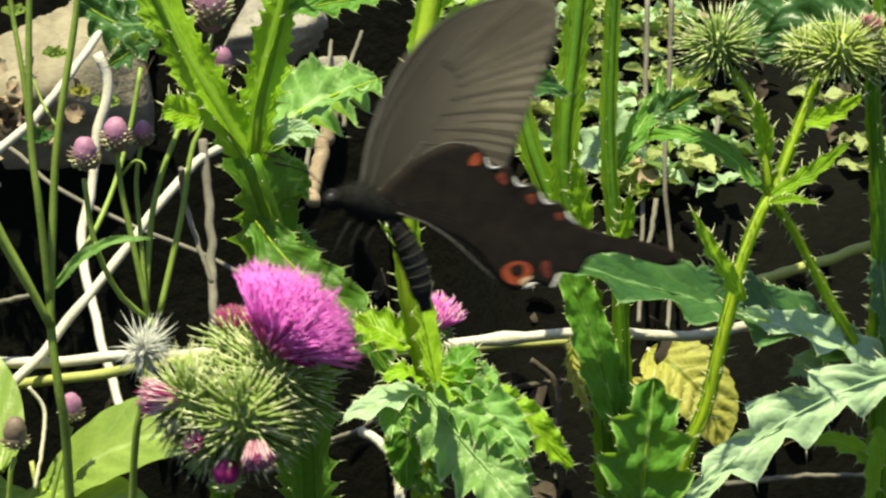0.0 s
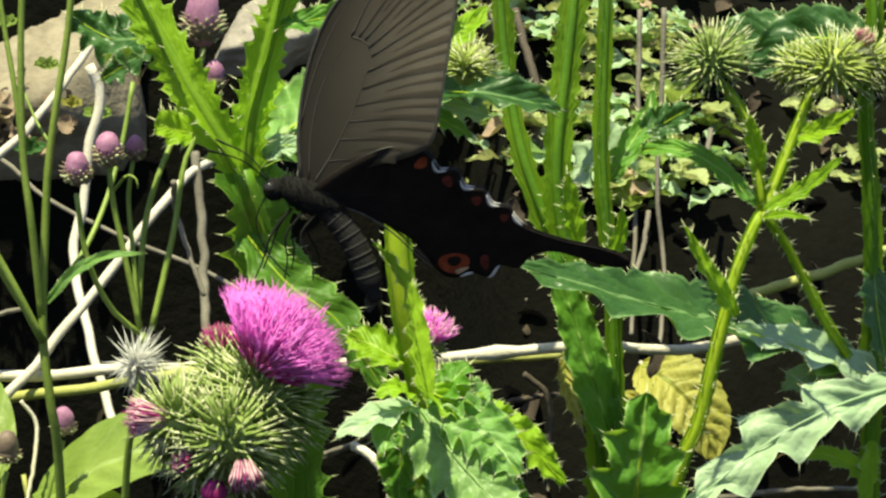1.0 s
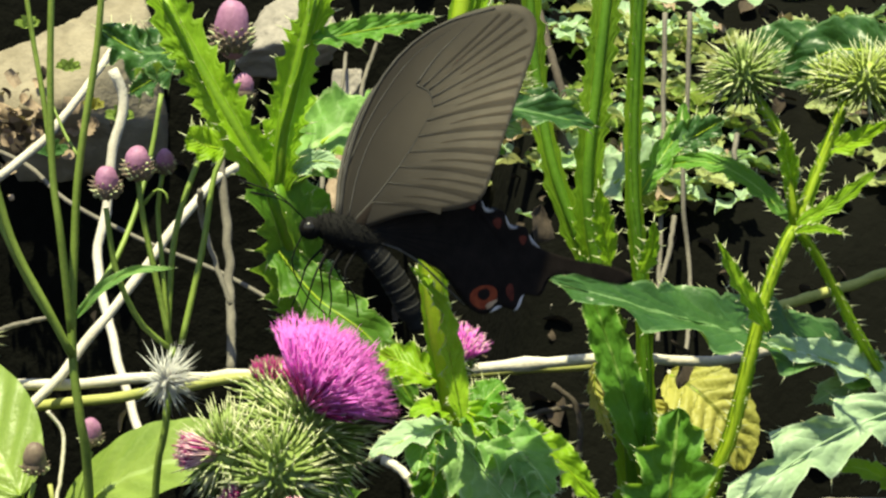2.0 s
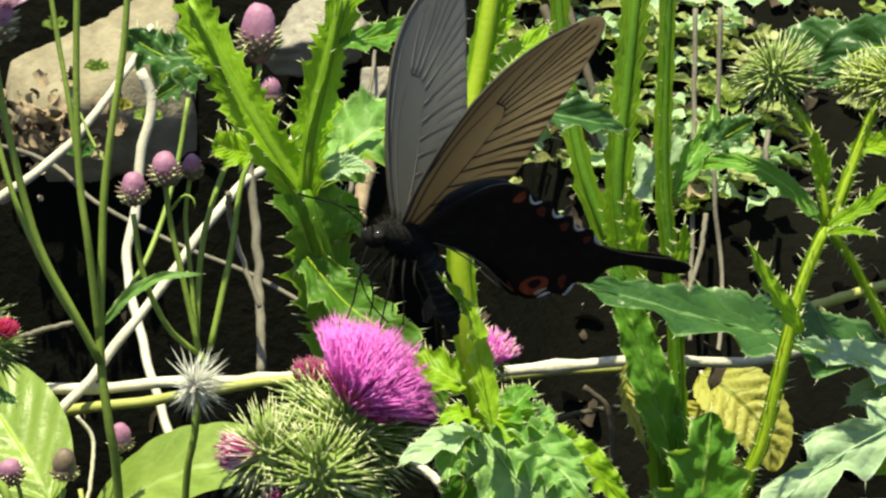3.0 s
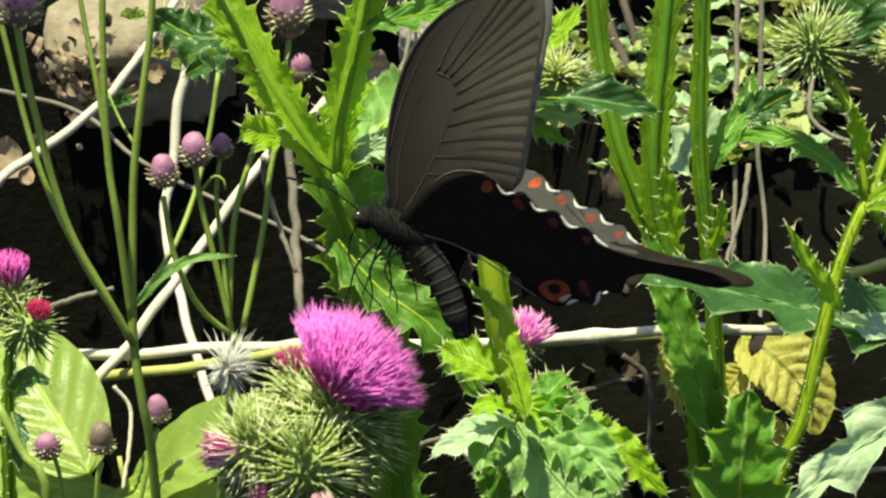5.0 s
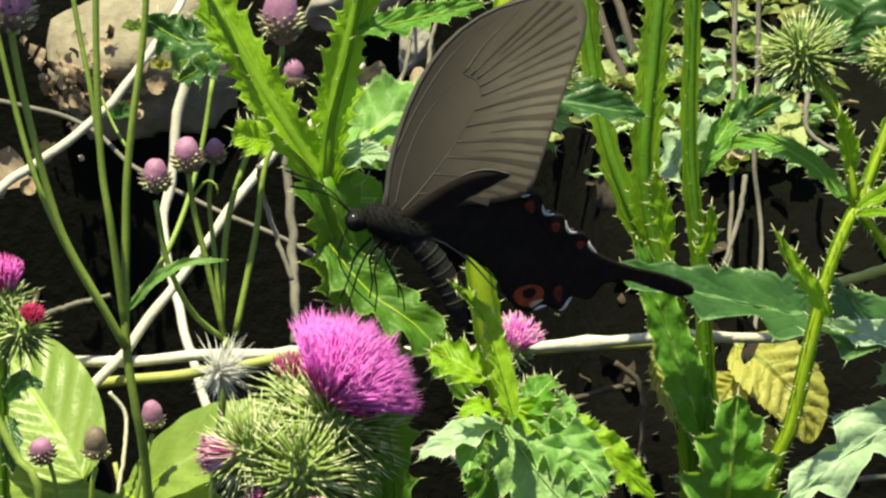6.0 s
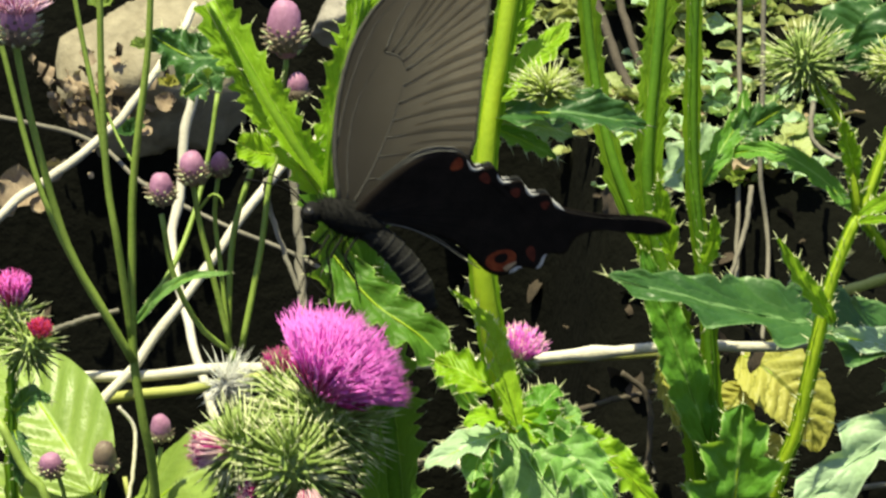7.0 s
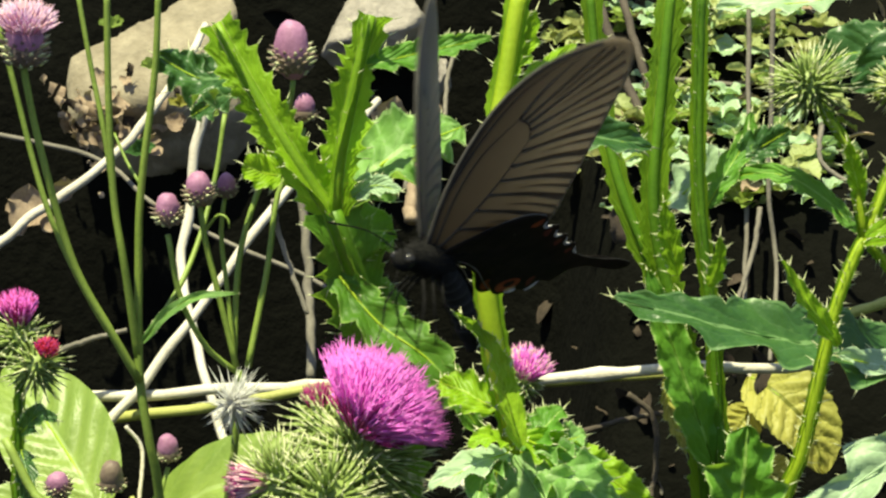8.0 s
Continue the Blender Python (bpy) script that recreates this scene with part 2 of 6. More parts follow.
BAND = plain("abdomen_band", (0.009, 0.0085, 0.008), (0.021, 0.0197, 0.0185), 500, 0.85, 0.5, 0.0003, 2500.0)
RED = plain("wing_spot_red", (0.15, 0.022, 0.009), (0.32, 0.066, 0.022), 500, 0.8, 0.3, spec=0.2)
RED_DULL = plain("wing_spot_dull", (0.06, 0.012, 0.008), (0.17, 0.035, 0.018), 500, 0.8, 0.3, spec=0.2)
EDGE = plain("wing_edge_white", (0.30, 0.28, 0.27), (0.60, 0.57, 0.55), 500, 0.8, 0.2)
EYE = plain("insect_eye", (0.01, 0.01, 0.01), (0.03, 0.025, 0.02), 400, 0.2, 0.05)


def membrane(name, low, high, dark, through_, see=0.45):
    """A forewing's face: smoky scales, thin and pale towards the hind margin, black towards the root and the front edge, some light through."""
    m, nt, p, out = material(name)
    at = coords(nt)
    sep = nt.nodes.new("ShaderNodeSeparateXYZ")
    nt.links.new(at, sep.inputs[0])
    reach = node(nt, "MapRange", From_Min=0.004, From_Max=0.036)
    nt.links.new(sep.outputs[2], reach.inputs["Value"])
    rear = node(nt, "MapRange", From_Min=-0.008, From_Max=0.014)
    nt.links.new(sep.outputs[0], rear.inputs["Value"])
    tip = node(nt, "MapRange", From_Min=0.060, From_Max=0.040, To_Min=0.55)
    nt.links.new(sep.outputs[2], tip.inputs["Value"])
    mask = mixed(nt, 1.0, mixed(nt, 1.0, reach.outputs[0], rear.outputs[0], "MULTIPLY"), tip.outputs[0], "MULTIPLY")
    mask = mixed(nt, 1.0, mask, ramp(nt, grain(nt, 160.0), (0.25, (0.7, 0.7, 0.7)), (0.7, (1.0, 1.0, 1.0))), "MULTIPLY")
    pale = ramp(nt, mixed(nt, 0.4, grain(nt, 90.0), grain(nt, 2500.0)), (0.3, low), (0.7, high))
    col = mixed(nt, mask, dark, pale)
    nt.links.new(col, p.inputs["Base Color"])
    p.inputs["Roughness"].default_value = 0.6
    p.inputs["Specular IOR Level"].default_value = 0.25
    bumped(nt, grain(nt, 2500.0), p, 0.3, 0.0002)
    t = nt.nodes.new("ShaderNodeBsdfTranslucent")
    nt.links.new(mixed(nt, mask, (0.33, 0.28, 0.208), through_), t.inputs["Color"])
    s = node(nt, "MixShader", Fac=see)
    nt.links.new(p.outputs[0], s.inputs[1])
    nt.links.new(t.outputs[0], s.inputs[2])
    nt.links.new(s.outputs[0], out.inputs["Surface"])
    return m


FORE = membrane("forewing_under", (0.195, 0.170, 0.135), (0.32, 0.281, 0.225), (0.046, 0.040, 0.034), (0.74, 0.64, 0.47), 0.55)
# paler than the under face: sunlit silver sheen is part of this colour
FORE_UPPER = membrane("forewing_upper_sheen", (0.30, 0.297, 0.29), (0.45, 0.446, 0.437), (0.20, 0.199, 0.198), (0.82, 0.72, 0.55), 0.5)
RAY = membrane("wing_ray_dark", (0.098, 0.085, 0.068), (0.17, 0.150, 0.120), (0.028, 0.0245, 0.021), (0.56, 0.47, 0.33), 0.55)
# far wing's rays and veins, lightened to match the painted sheen
RAY_UPPER = membrane("wing_ray_sheen", (0.25, 0.247, 0.241), (0.38, 0.376, 0.368), (0.17, 0.169, 0.168), (0.62, 0.54, 0.42), 0.48)
# black-grey scales, with their silvery sunlit sheen put into a lighter grey
HIND_UPPER = plain("hindwing_upper_sheen", (0.042, 0.0417, 0.041), (0.095, 0.0945, 0.0935), 200, 0.6, 0.4, 0.0002, 3000.0, see=0.5, spec=0.18, glow=(0.50, 0.38, 0.30))


# ---- mesh helpers ----
ORIGIN = {}


class Geo:
    """Collects vertices, faces, material slots and leaf coordinates of one mesh."""

    def __init__(self):
        self.v, self.f, self.m, self.uv = [], [], [], []

    def face(self, ids, mat=0, uv=None):
        self.f.append(tuple(ids))
        self.m.append(mat)
        self.uv.extend(uv or [(0.0, 0.25)] * len(ids))

    def tube(self, pts, radii, seg=8, mat=0, wobble=0.0, rnd=random):
        n = len(pts)
        side = Vector((1, 0, 0)) if abs((pts[-1] - pts[0]).normalized().x) < 0.8 else Vector((0, 0, 1))
        start = len(self.v)
        for i, p in enumerate(pts):
            d = (pts[min(i + 1, n - 1)] - pts[max(i - 1, 0)]).normalized()
            side = (side - d * side.dot(d)).normalized()
            other = d.cross(side)
            r = radii[i] if hasattr(radii, "__len__") else radii
            for k in range(seg):
                a = 2 * math.pi * k / seg
                q = r * (1 + wobble * rnd.uniform(-1, 1))
                self.v.append(p + side * (math.cos(a) * q) + other * (math.sin(a) * q))
        for i in range(n - 1):
            for k in range(seg):
                a, b = start + i * seg + k, start + i * seg + (k + 1) % seg
                self.face((a, b, b + seg, a + seg), mat)
        for at, turn, p in ((start, -1, pts[0]), (start + (n - 1) * seg, 1, pts[-1])):
            ids = [at + k for k in range(seg)]
            self.face(ids[::turn], mat)

    def spine(self, p, d, length, r, mat=0, bend=None):
        """A thin thorn: three-sided, tapered, sometimes bent."""
        side = d.orthogonal().normalized()
        other = d.cross(side)
        start = len(self.v)
        for k in range(3):
            a = 2 * math.pi * k / 3
            self.v.append(p + (side * math.cos(a) + other * math.sin(a)) * r)
        tip = p + d * length + (bend or Vector()) * length
        if bend is not None:
            mid = p + d * (length * 0.55) + bend * (length * 0.2)
            for k in range(3):
                a = 2 * math.pi * k / 3
                self.v.append(mid + (side * math.cos(a) + other * math.sin(a)) * r * 0.7)
            for k in range(3):
                self.face((start + k, start + (k + 1) % 3, start + 3 + (k + 1) % 3, start + 3 + k), mat)
            start += 3
        self.v.append(tip)
        for k in range(3):
            self.face((start + k, start + (k + 1) % 3, start + 3), mat)

    def blob(self, c, radii, turn=None, seg=14, rings=9, mat=0, rough=0.0, scale=40.0):
        start = len(self.v)
        turn = turn or Matrix.Identity(3)
        for i in range(rings + 1):
            th = math.pi * i / rings
            for k in range(seg):
                ph = 2 * math.pi * k / seg
                d = Vector((math.sin(th) * math.cos(ph), math.sin(th) * math.sin(ph), math.cos(th)))
                p = Vector((d.x * radii[0], d.y * radii[1], d.z * radii[2]))
                if rough:
                    p *= 1 + rough * noise.noise((c + p) * scale)
                self.v.append(c + turn @ p)
        for i in range(rings):
            for k in range(seg):
                a, b = start + i * seg + k, start + i * seg + (k + 1) % seg
                self.face((a, a + seg, b + seg, b), mat)

    def sheet(self, grid, uvs, mat=0):
        nu, nv = len(grid), len(grid[0])
        start = len(self.v)
        for row in grid:
            self.v.extend(row)
        for i in range(nu - 1):
            for j in range(nv - 1):
                a = start + i * nv + j
                self.face((a, a + 1, a + nv + 1, a + nv), mat, [uvs[i][j], uvs[i][j + 1], uvs[i + 1][j + 1], uvs[i + 1][j]])

    def mesh(self, name, materials, origin=Vector(), smooth=True):
        me = bpy.data.meshes.new(name)
        me.from_pydata([tuple(Vector(p) - origin) for p in self.v], [], self.f)
        for m in materials:
            me.materials.append(m)
        me.polygons.foreach_set("material_index", self.m)
        me.polygons.foreach_set("use_smooth", [smooth] * len(self.f))
        layer = me.uv_layers.new(name="UVMap")
        layer.data.foreach_set("uv", [x for uv in self.uv for x in uv])
        me.update()
        return me


def thing(name, base, label, category, group="", kind=""):
    ob = new(name)
    ob.empty_display_size = 0.01
    ob.location = base
    ORIGIN[ob] = Vector(base)
    return tagged(ob, label, category, group, kind)


def part(name, geo, materials, parent, label="", kind="", smooth=True):
    """Links geo, given in world places, as one mesh object under a thing or under a part."""
    o = ORIGIN[parent]
    ob = new(name, geo.mesh(name, materials if isinstance(materials, (list, tuple)) else [materials], o, smooth))
    ob.parent = parent
    ORIGIN[ob] = o
    return tagged(ob, label, kind=kind)


def lone(name, geo, materials, label, category, base=None, group="", kind="", smooth=True):
    """A thing that is one mesh."""
    o = Vector(base) if base is not None else Vector(geo.v[0])
    ob = new(name, geo.mesh(name, materials if isinstance(materials, (list, tuple)) else [materials], o, smooth))
    ob.location = o
    ORIGIN[ob] = o
    return tagged(ob, label, category, group, kind)


def along(ctrl, n):
    """n points evenly on a smooth curve through the control points."""
    c = [Vector(p) for p in ctrl]
    c = [c[0] * 2 - c[1], *c, c[-1] * 2 - c[-2]]
    fine = []
    for i in range(1, len(c) - 2):
        for k in range(12):
            t = k / 12
            p0, p1, p2, p3 = c[i - 1 : i + 3]
            fine.append(0.5 * (2 * p1 + (p2 - p0) * t + (2 * p0 - 5 * p1 + 4 * p2 - p3) * t * t + (3 * p1 - p0 - 3 * p2 + p3) * t**3))
    fine.append(c[-2])
    s = [0.0]
    for a, b in zip(fine, fine[1:]):
        s.append(s[-1] + (b - a).length)
    out, j = [], 0
    for k in range(n):
        d = s[-1] * k / (n - 1)
        while j < len(s) - 2 and s[j + 1] < d:
            j += 1
        out.append(fine[j].lerp(fine[j + 1], min(1.0, (d - s[j]) / max(s[j + 1] - s[j], 1e-9))))
    return out


def length_of(pts):
    return sum((b - a).length for a, b in zip(pts, pts[1:]))


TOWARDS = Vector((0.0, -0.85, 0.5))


def thistle_leaf(parent, ctrl, width, mat, lobes=6, deep=0.55, fold=0.35, ripple=0.25, face=None, seed=1, spine=0.0022, name="leaf", label="", blunt=0.55, rib=None, crumple=1.0):
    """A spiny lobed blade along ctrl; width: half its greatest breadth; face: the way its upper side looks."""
    rnd = random.Random(seed)
    width, deep = width * 1.35, deep * 0.8
    n = lobes * 11 + 3
    pts = along(ctrl, n)
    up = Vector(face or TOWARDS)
    geo, cols = Geo(), [-1, -0.86, -0.7, -0.53, -0.36, -0.2, -0.06, 0.06, 0.2, 0.36, 0.53, 0.7, 0.86, 1]
    shift = [rnd.uniform(0, 1), rnd.uniform(0, 1)]
    heights = [[rnd.uniform(0.65, 1.1) for _ in range(lobes + 2)] for _ in range(2)]
    grid, uvs, edges = [], [], [[], []]
    for i, p in enumerate(pts):
        u = i / (n - 1)
        t = (pts[min(i + 1, n - 1)] - pts[max(i - 1, 0)]).normalized()
        nrm = (up - t * up.dot(t)).normalized()
        b = t.cross(nrm)
        env = max(0.02, math.sin(math.pi * min(1, u**0.8 * 0.97 + 0.03)) ** blunt) * (1 - 0.25 * u)
        row, uvr = [], []
        for v in cols:
            s = 0 if v < 0 else 1
            ph = u * lobes + shift[s]
            k = ph % 1.0
            tooth = (k / 0.66) ** 1.25 if k < 0.66 else max(0.0, 1 - (k - 0.66) / 0.34) ** 0.8
            minor = 0.10 * abs(math.sin(ph * math.pi * 3.0))
            hw = width * env * (1 - deep + deep * tooth * heights[s][int(ph) % (lobes + 2)] + minor * (1 - tooth))
            a = abs(v)
            lift = fold * a * hw + ripple * hw * a * a * math.sin(ph * 2 * math.pi + 0.8) + crumple * 0.16 * width * noise.noise(p * 190 + Vector((v * 2.2, seed, 0))) + crumple * 0.07 * width * noise.noise(p * 420 + Vector((v * 5, seed, 3)))
            q = p + b * (v * hw) + nrm * lift + t * (a * hw * 0.35)
            row.append(q)
            uvr.append((u, 0.5 + v * 0.5))
            if a == 1:
                edges[s].append((q, k, tooth, (b * v + t * 0.7 + nrm * rnd.uniform(-0.3, 0.5)).normalized(), env))
        grid.append(row)
        uvs.append(uvr)
    geo.sheet(grid, uvs)
    mid = [p + Vector((0, 0, 0)) for p in pts]
    geo.tube(mid, [width * 0.045 * (1 - 0.75 * i / n) for i in range(n)], 5, 1)
    for side in edges:
        for i, (q, k, tooth, d, env) in enumerate(side):
            if tooth > 0.8 and (i == 0 or side[i - 1][2] <= tooth) and (i == n - 1 or side[i + 1][2] < tooth):
                geo.spine(q, d, spine * rnd.uniform(0.8, 1.4), 0.00022, 2)
            elif rnd.random() < 0.4:
                geo.spine(q, d, spine * rnd.uniform(0.25, 0.6), 0.00014, 2)
    geo.spine(pts[-1], (pts[-1] - pts[-2]).normalized(), spine * 1.3, 0.00025, 2)
    return part(name, geo, [mat, rib or STEM_LIME, THORN], parent, label)


def broad_leaf(parent, ctrl, width, mat, face=None, fold=0.2, seed=1, name="leaf", label="", teeth=0.0, veins=7):
    """A smooth ovate leaf, puckered between its side veins."""
    rnd = random.Random(seed)
    n, cols = 72, [-1 + 2 * j / 20 for j in range(21)]
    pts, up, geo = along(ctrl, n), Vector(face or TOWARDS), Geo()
    grid, uvs = [], []
    for i, p in enumerate(pts):
        u = i / (n - 1)
        t = (pts[min(i + 1, n - 1)] - pts[max(i - 1, 0)]).normalized()
        nrm = (up - t * up.dot(t)).normalized()
        b = t.cross(nrm)
        env = max(0.01, math.sin(math.pi * u**0.78) ** 0.62)
        row, uvr = [], []
        for v in cols:
            a = abs(v)
            hw = width * env * (1 + teeth * ((u * 14) % 1.0))
            puck = 0.6 - abs(math.sin(math.pi * (u - a * 0.275) * veins)) ** 0.9
            lift = fold * a * hw - width * 0.26 * puck * math.sqrt(a) * (1.15 - a) + 0.06 * width * noise.noise(p * 60 + Vector((v * 2, seed, u * 3)))
            row.append(p + b * (v * hw) + nrm * lift)
            uvr.append((u, 0.5 + v * 0.5))
        grid.append(row)
        uvs.append(uvr)
    geo.sheet(grid, uvs)
    geo.tube([p - up.normalized() * 0.0004 for p in pts], [width * 0.04 * (1 - 0.8 * i / n) for i in range(n)], 5, 1)
    return part(name, geo, [mat, STEM_LIME], parent, label)


def stem(parent, ctrl, r0, r1, mat, name="stem", n=0, seg=8, label="", wobble=0.04, seed=3, thin=0.8):
    rnd = random.Random(seed)
    m = n or max(8, int(length_of(along(ctrl, 20)) / 0.004))
    geo = Geo()
    geo.tube(along(ctrl, m), [thin * (r0 + (r1 - r0) * i / (m - 1)) for i in range(m)], seg, 0, wobble, rnd)
    return part(name, geo, mat, parent, label)


def winged_stem(parent, ctrl, r0, r1, wing, mat=None, wing_mat=None, seed=1, spine=0.002, sides=(0, 180, 80), pitch=0.0050, name="stem"):
    """A thistle stem with its ragged, spiny wings running down it."""
    rnd = random.Random(seed)
    main = stem(parent, ctrl, r0, r1, mat or STEM, name, seed=seed)
    total = length_of(along(ctrl, 30))
    n = int(total / 0.0007) + 4
    pts = along(ctrl, n)
    for s in sides:
        geo = Geo()
        ph0 = rnd.uniform(0, 1)
        small = 1.0 if s in (0, 180) else 0.5
        grid, uvs, marks = [], [], []
        for i, p in enumerate(pts):
            u = i / (n - 1)
            t = (pts[min(i + 1, n - 1)] - pts[max(i - 1, 0)]).normalized()
            fwd = (Vector((0, -1, 0)) - t * -t.y).normalized()
            right = fwd.cross(t)
            ang = radians(s + 18 * math.sin(u * 7 + seed))
            d = right * math.cos(ang) + fwd * math.sin(ang)
            r = r0 + (r1 - r0) * u
            ph = u * total / pitch + ph0 + 1.9 * noise.noise(Vector((u * total / pitch * 0.3, seed * 1.7, s)))
            k = ph % 1.0
            big = 0.6 + 0.75 * noise.noise(Vector((ph * 0.31, seed * 3.1, s)))
            tooth = (k / 0.7) ** 2.4 if k < 0.7 else (1 - (k - 0.7) / 0.3) ** 1.6
            w = 1.35 * small * wing * (0.35 + 0.65 * big) * (0.50 + (0.32 + 0.34 * max(0.0, noise.noise(Vector((math.floor(ph) * 1.37, seed, s))))) * tooth + 0.16 * noise.noise(Vector((ph * 1.3, seed, s))) + 0.13 * noise.noise(Vector((ph * 4.3, seed, s))))
            bend = fwd.cross(d) if abs(fwd.dot(d)) < 0.9 else right
            row, uvr = [], []
            for v in (0.0, 0.4, 0.75, 1.0):
                row.append(p + d * (r * 0.8 + w * v) + t * (w * v * 0.35) + d.cross(t) * (w * 0.75 * v * v * noise.noise(Vector((ph * 0.45, seed * 2.3, s))) + w * 0.12 * noise.noise(Vector((ph * 1.7, v * 2, s + seed)))))
                uvr.append((u * total / 0.05, 0.5 + v * 0.5))
            grid.append(row)
            uvs.append(uvr)
            marks.append((row[-1], tooth, (d + t * rnd.uniform(0.2, 0.7) + d.cross(t) * rnd.uniform(-0.4, 0.4)).normalized()))
        geo.sheet(grid, uvs)
        for i in range(1, n - 1):
            q, tooth, d = marks[i]
            if tooth > 0.8 and marks[i - 1][1] <= tooth > marks[i + 1][1]:
                geo.spine(q, d, spine * rnd.uniform(0.7, 1.3), 0.0002, 1)
            elif tooth > 0.25 and rnd.random() < 0.3:
                geo.spine(q, d, spine * rnd.uniform(0.3, 0.7), 0.00013, 1)
        part("spiny_wing", geo, [wing_mat or WING, THORN], main)
    return main


def turn_to(axis):
    return Vector(axis).normalized().to_track_quat("Z", "Y").to_matrix()


def bur(parent, c, axis, r, spike, count, mats, seed=1, name="spiny_head", label="", low=0.15, high=2.5, thick=0.0007, tall=1.0):
    """A thistle head's globe of bracts, each drawn out to a spine; axis: the way its top looks."""
    rnd, geo, c, m = random.Random(seed), Geo(), Vector(c), turn_to(axis)
    geo.blob(c, (r, r, r * tall), m, 16, 10, 0, 0.05, 300)
    for i in range(count):
        th = math.acos(math.cos(low) + (math.cos(high) - math.cos(low)) * (i + 0.5) / count)
        ph = i * 2.39996 + rnd.uniform(-0.15, 0.15)
        d = Vector((math.sin(th) * math.cos(ph), math.sin(th) * math.sin(ph), math.cos(th)))
        out = m @ d
        lean = (out + m @ Vector((0, 0, 1)) * 0.35 + Vector([rnd.uniform(-0.12, 0.12) for _ in range(3)])).normalized()
        bend = (m @ Vector((d.x, d.y, -0.25)) * 0.40 + Vector([rnd.uniform(-0.10, 0.10) for _ in range(3)]))
        p = c + m @ Vector((d.x * r, d.y * r, d.z * r * tall)) * 0.9
        L = spike * rnd.uniform(0.75, 1.2)
        geo.spine(p, lean, L * 0.72, thick, 0 if rnd.random() < 0.92 else 1, bend)
        geo.spine(p + lean * (L * 0.66) + bend * (L * 0.62), (lean + bend).normalized(), L * 0.36, thick * 0.33, 1)
    return part(name, geo, mats, parent, label)


def tuft(parent, c, axis, base, length, spread, count, mats, seed=1, name="floret_tuft", label="", thick=0.00022, curl=0.25):
    """The florets of a thistle flower: slender tubes fanned out from the head's mouth, forked and paler at the tips."""
    rnd, geo, c, m = random.Random(seed), Geo(), Vector(c), turn_to(axis)
    for i in range(count):
        q = math.sqrt((i + 0.5) / count)
        ph = i * 2.39996
        th = spread * q
        d = m @ Vector((math.sin(th) * math.cos(ph), math.sin(th) * math.sin(ph), math.cos(th)))
        p = c + m @ Vector((base * q * math.cos(ph), base * q * math.sin(ph), -base * 0.4 * q * q))
        L = length * (1 - 0.06 * q * q) * rnd.uniform(0.86, 1.08)
        j = Vector([rnd.uniform(-1, 1) for _ in range(3)])
        pts = [p + d * (L * s) + j * (L * 0.10 * s * s) for s in (0, 0.35, 0.7, 0.9)]
        geo.tube(pts, [thick * 0.55, thick * 0.6, thick * 1.1, thick * 1.2], 4, 0 if rnd.random() < 0.7 else 1)
        for f in range(3):
            e = (d + Vector([rnd.uniform(-1, 1) for _ in range(3)]) * 0.45).normalized()
            geo.spine(pts[-1], e, L * rnd.uniform(0.12, 0.24), thick * 0.7, 1 if rnd.random() < 0.5 else 0)
        if i % 5 == 0:
            geo.spine(pts[1], (d + j * 0.1).normalized(), L * 0.85, thick * 0.35, 1)
    return part(name, geo, mats, parent, label, kind="stuff")


def bud(parent, c, axis, r, seed=1, tall=1.25, mats=None, open_=0.0, label="", scaly=True):
    """A small closed flower bud: a scaly cup with a rounded mauve top, and florets when it opens."""
    rnd, geo, c, m = random.Random(seed), Geo(), Vector(c), turn_to(axis)
    top, cup, tip = mats or (MAUVE, SCALE, THORN)
    geo.blob(c + m @ Vector((0, 0, r * 0.25)), (r * 0.92, r * 0.92, r * tall), m, 16, 12, 0, 0.10, 500)
    geo.blob(c - m @ Vector((0, 0, r * 0.25)), (r * 0.97, r * 0.97, r * 0.85), m, 16, 8, 1, 0.05, 500)
    head = part("bud", geo, [top, cup], parent, label)
    geo = Geo()
    for i in range(64 if scaly else 30):
        z = -0.85 + 1.25 * (i / 64) ** 0.9
        ph = i * 2.39996
        w = math.sqrt(max(0.05, 1 - min(1.0, abs(z + 0.15)) ** 2))
        d = Vector((w * math.cos(ph), w * math.sin(ph), z))
        p = c + m @ (Vector((d.x, d.y, d.z * 1.1)) * r)
        o = (m @ Vector((d.x, d.y, 0.75))).normalized()
        geo.spine(p - o * r * 0.1, o, r * rnd.uniform(0.3, 0.48), r * 0.13, 0 if rnd.random() < 0.65 else 1, (m @ Vector((d.x, d.y, 0))) * 0.3)
    part("scale_cup", geo, [cup, tip], head, kind="stuff")
    if open_:
        tuft(head, c + m @ Vector((0, 0, r * 0.9)), axis, r * 0.7, r * open_, 0.9, 220, [PETAL_MAUVE, PETAL_PALE], seed, thick=0.00022)
    return head


def stick(ctrl, r0, r1, mat, label, name="dead_stalk", group="dead stalks", seed=1, n=40, category="stalk", knots=()):
    rnd = random.Random(seed)
    pts, geo = along(ctrl, n), Geo()
    radii = [(r0 + (r1 - r0) * i / (n - 1)) * (1 + 0.10 * noise.noise(Vector((i * 0.4, seed, 0)))) for i in range(n)]
    for k in knots:
        radii[int(k * (n - 1))] *= 1.5
    pts = [p + Vector((noise.noise(Vector((i * 0.3, seed, 1))), 0, noise.noise(Vector((i * 0.3, seed, 5))))) * r0 * 0.5 for i, p in enumerate(pts)]
    geo.tube(pts, radii, 8, 0, 0.06, rnd)
    return lone(name, geo, mat, label, category, group=group)


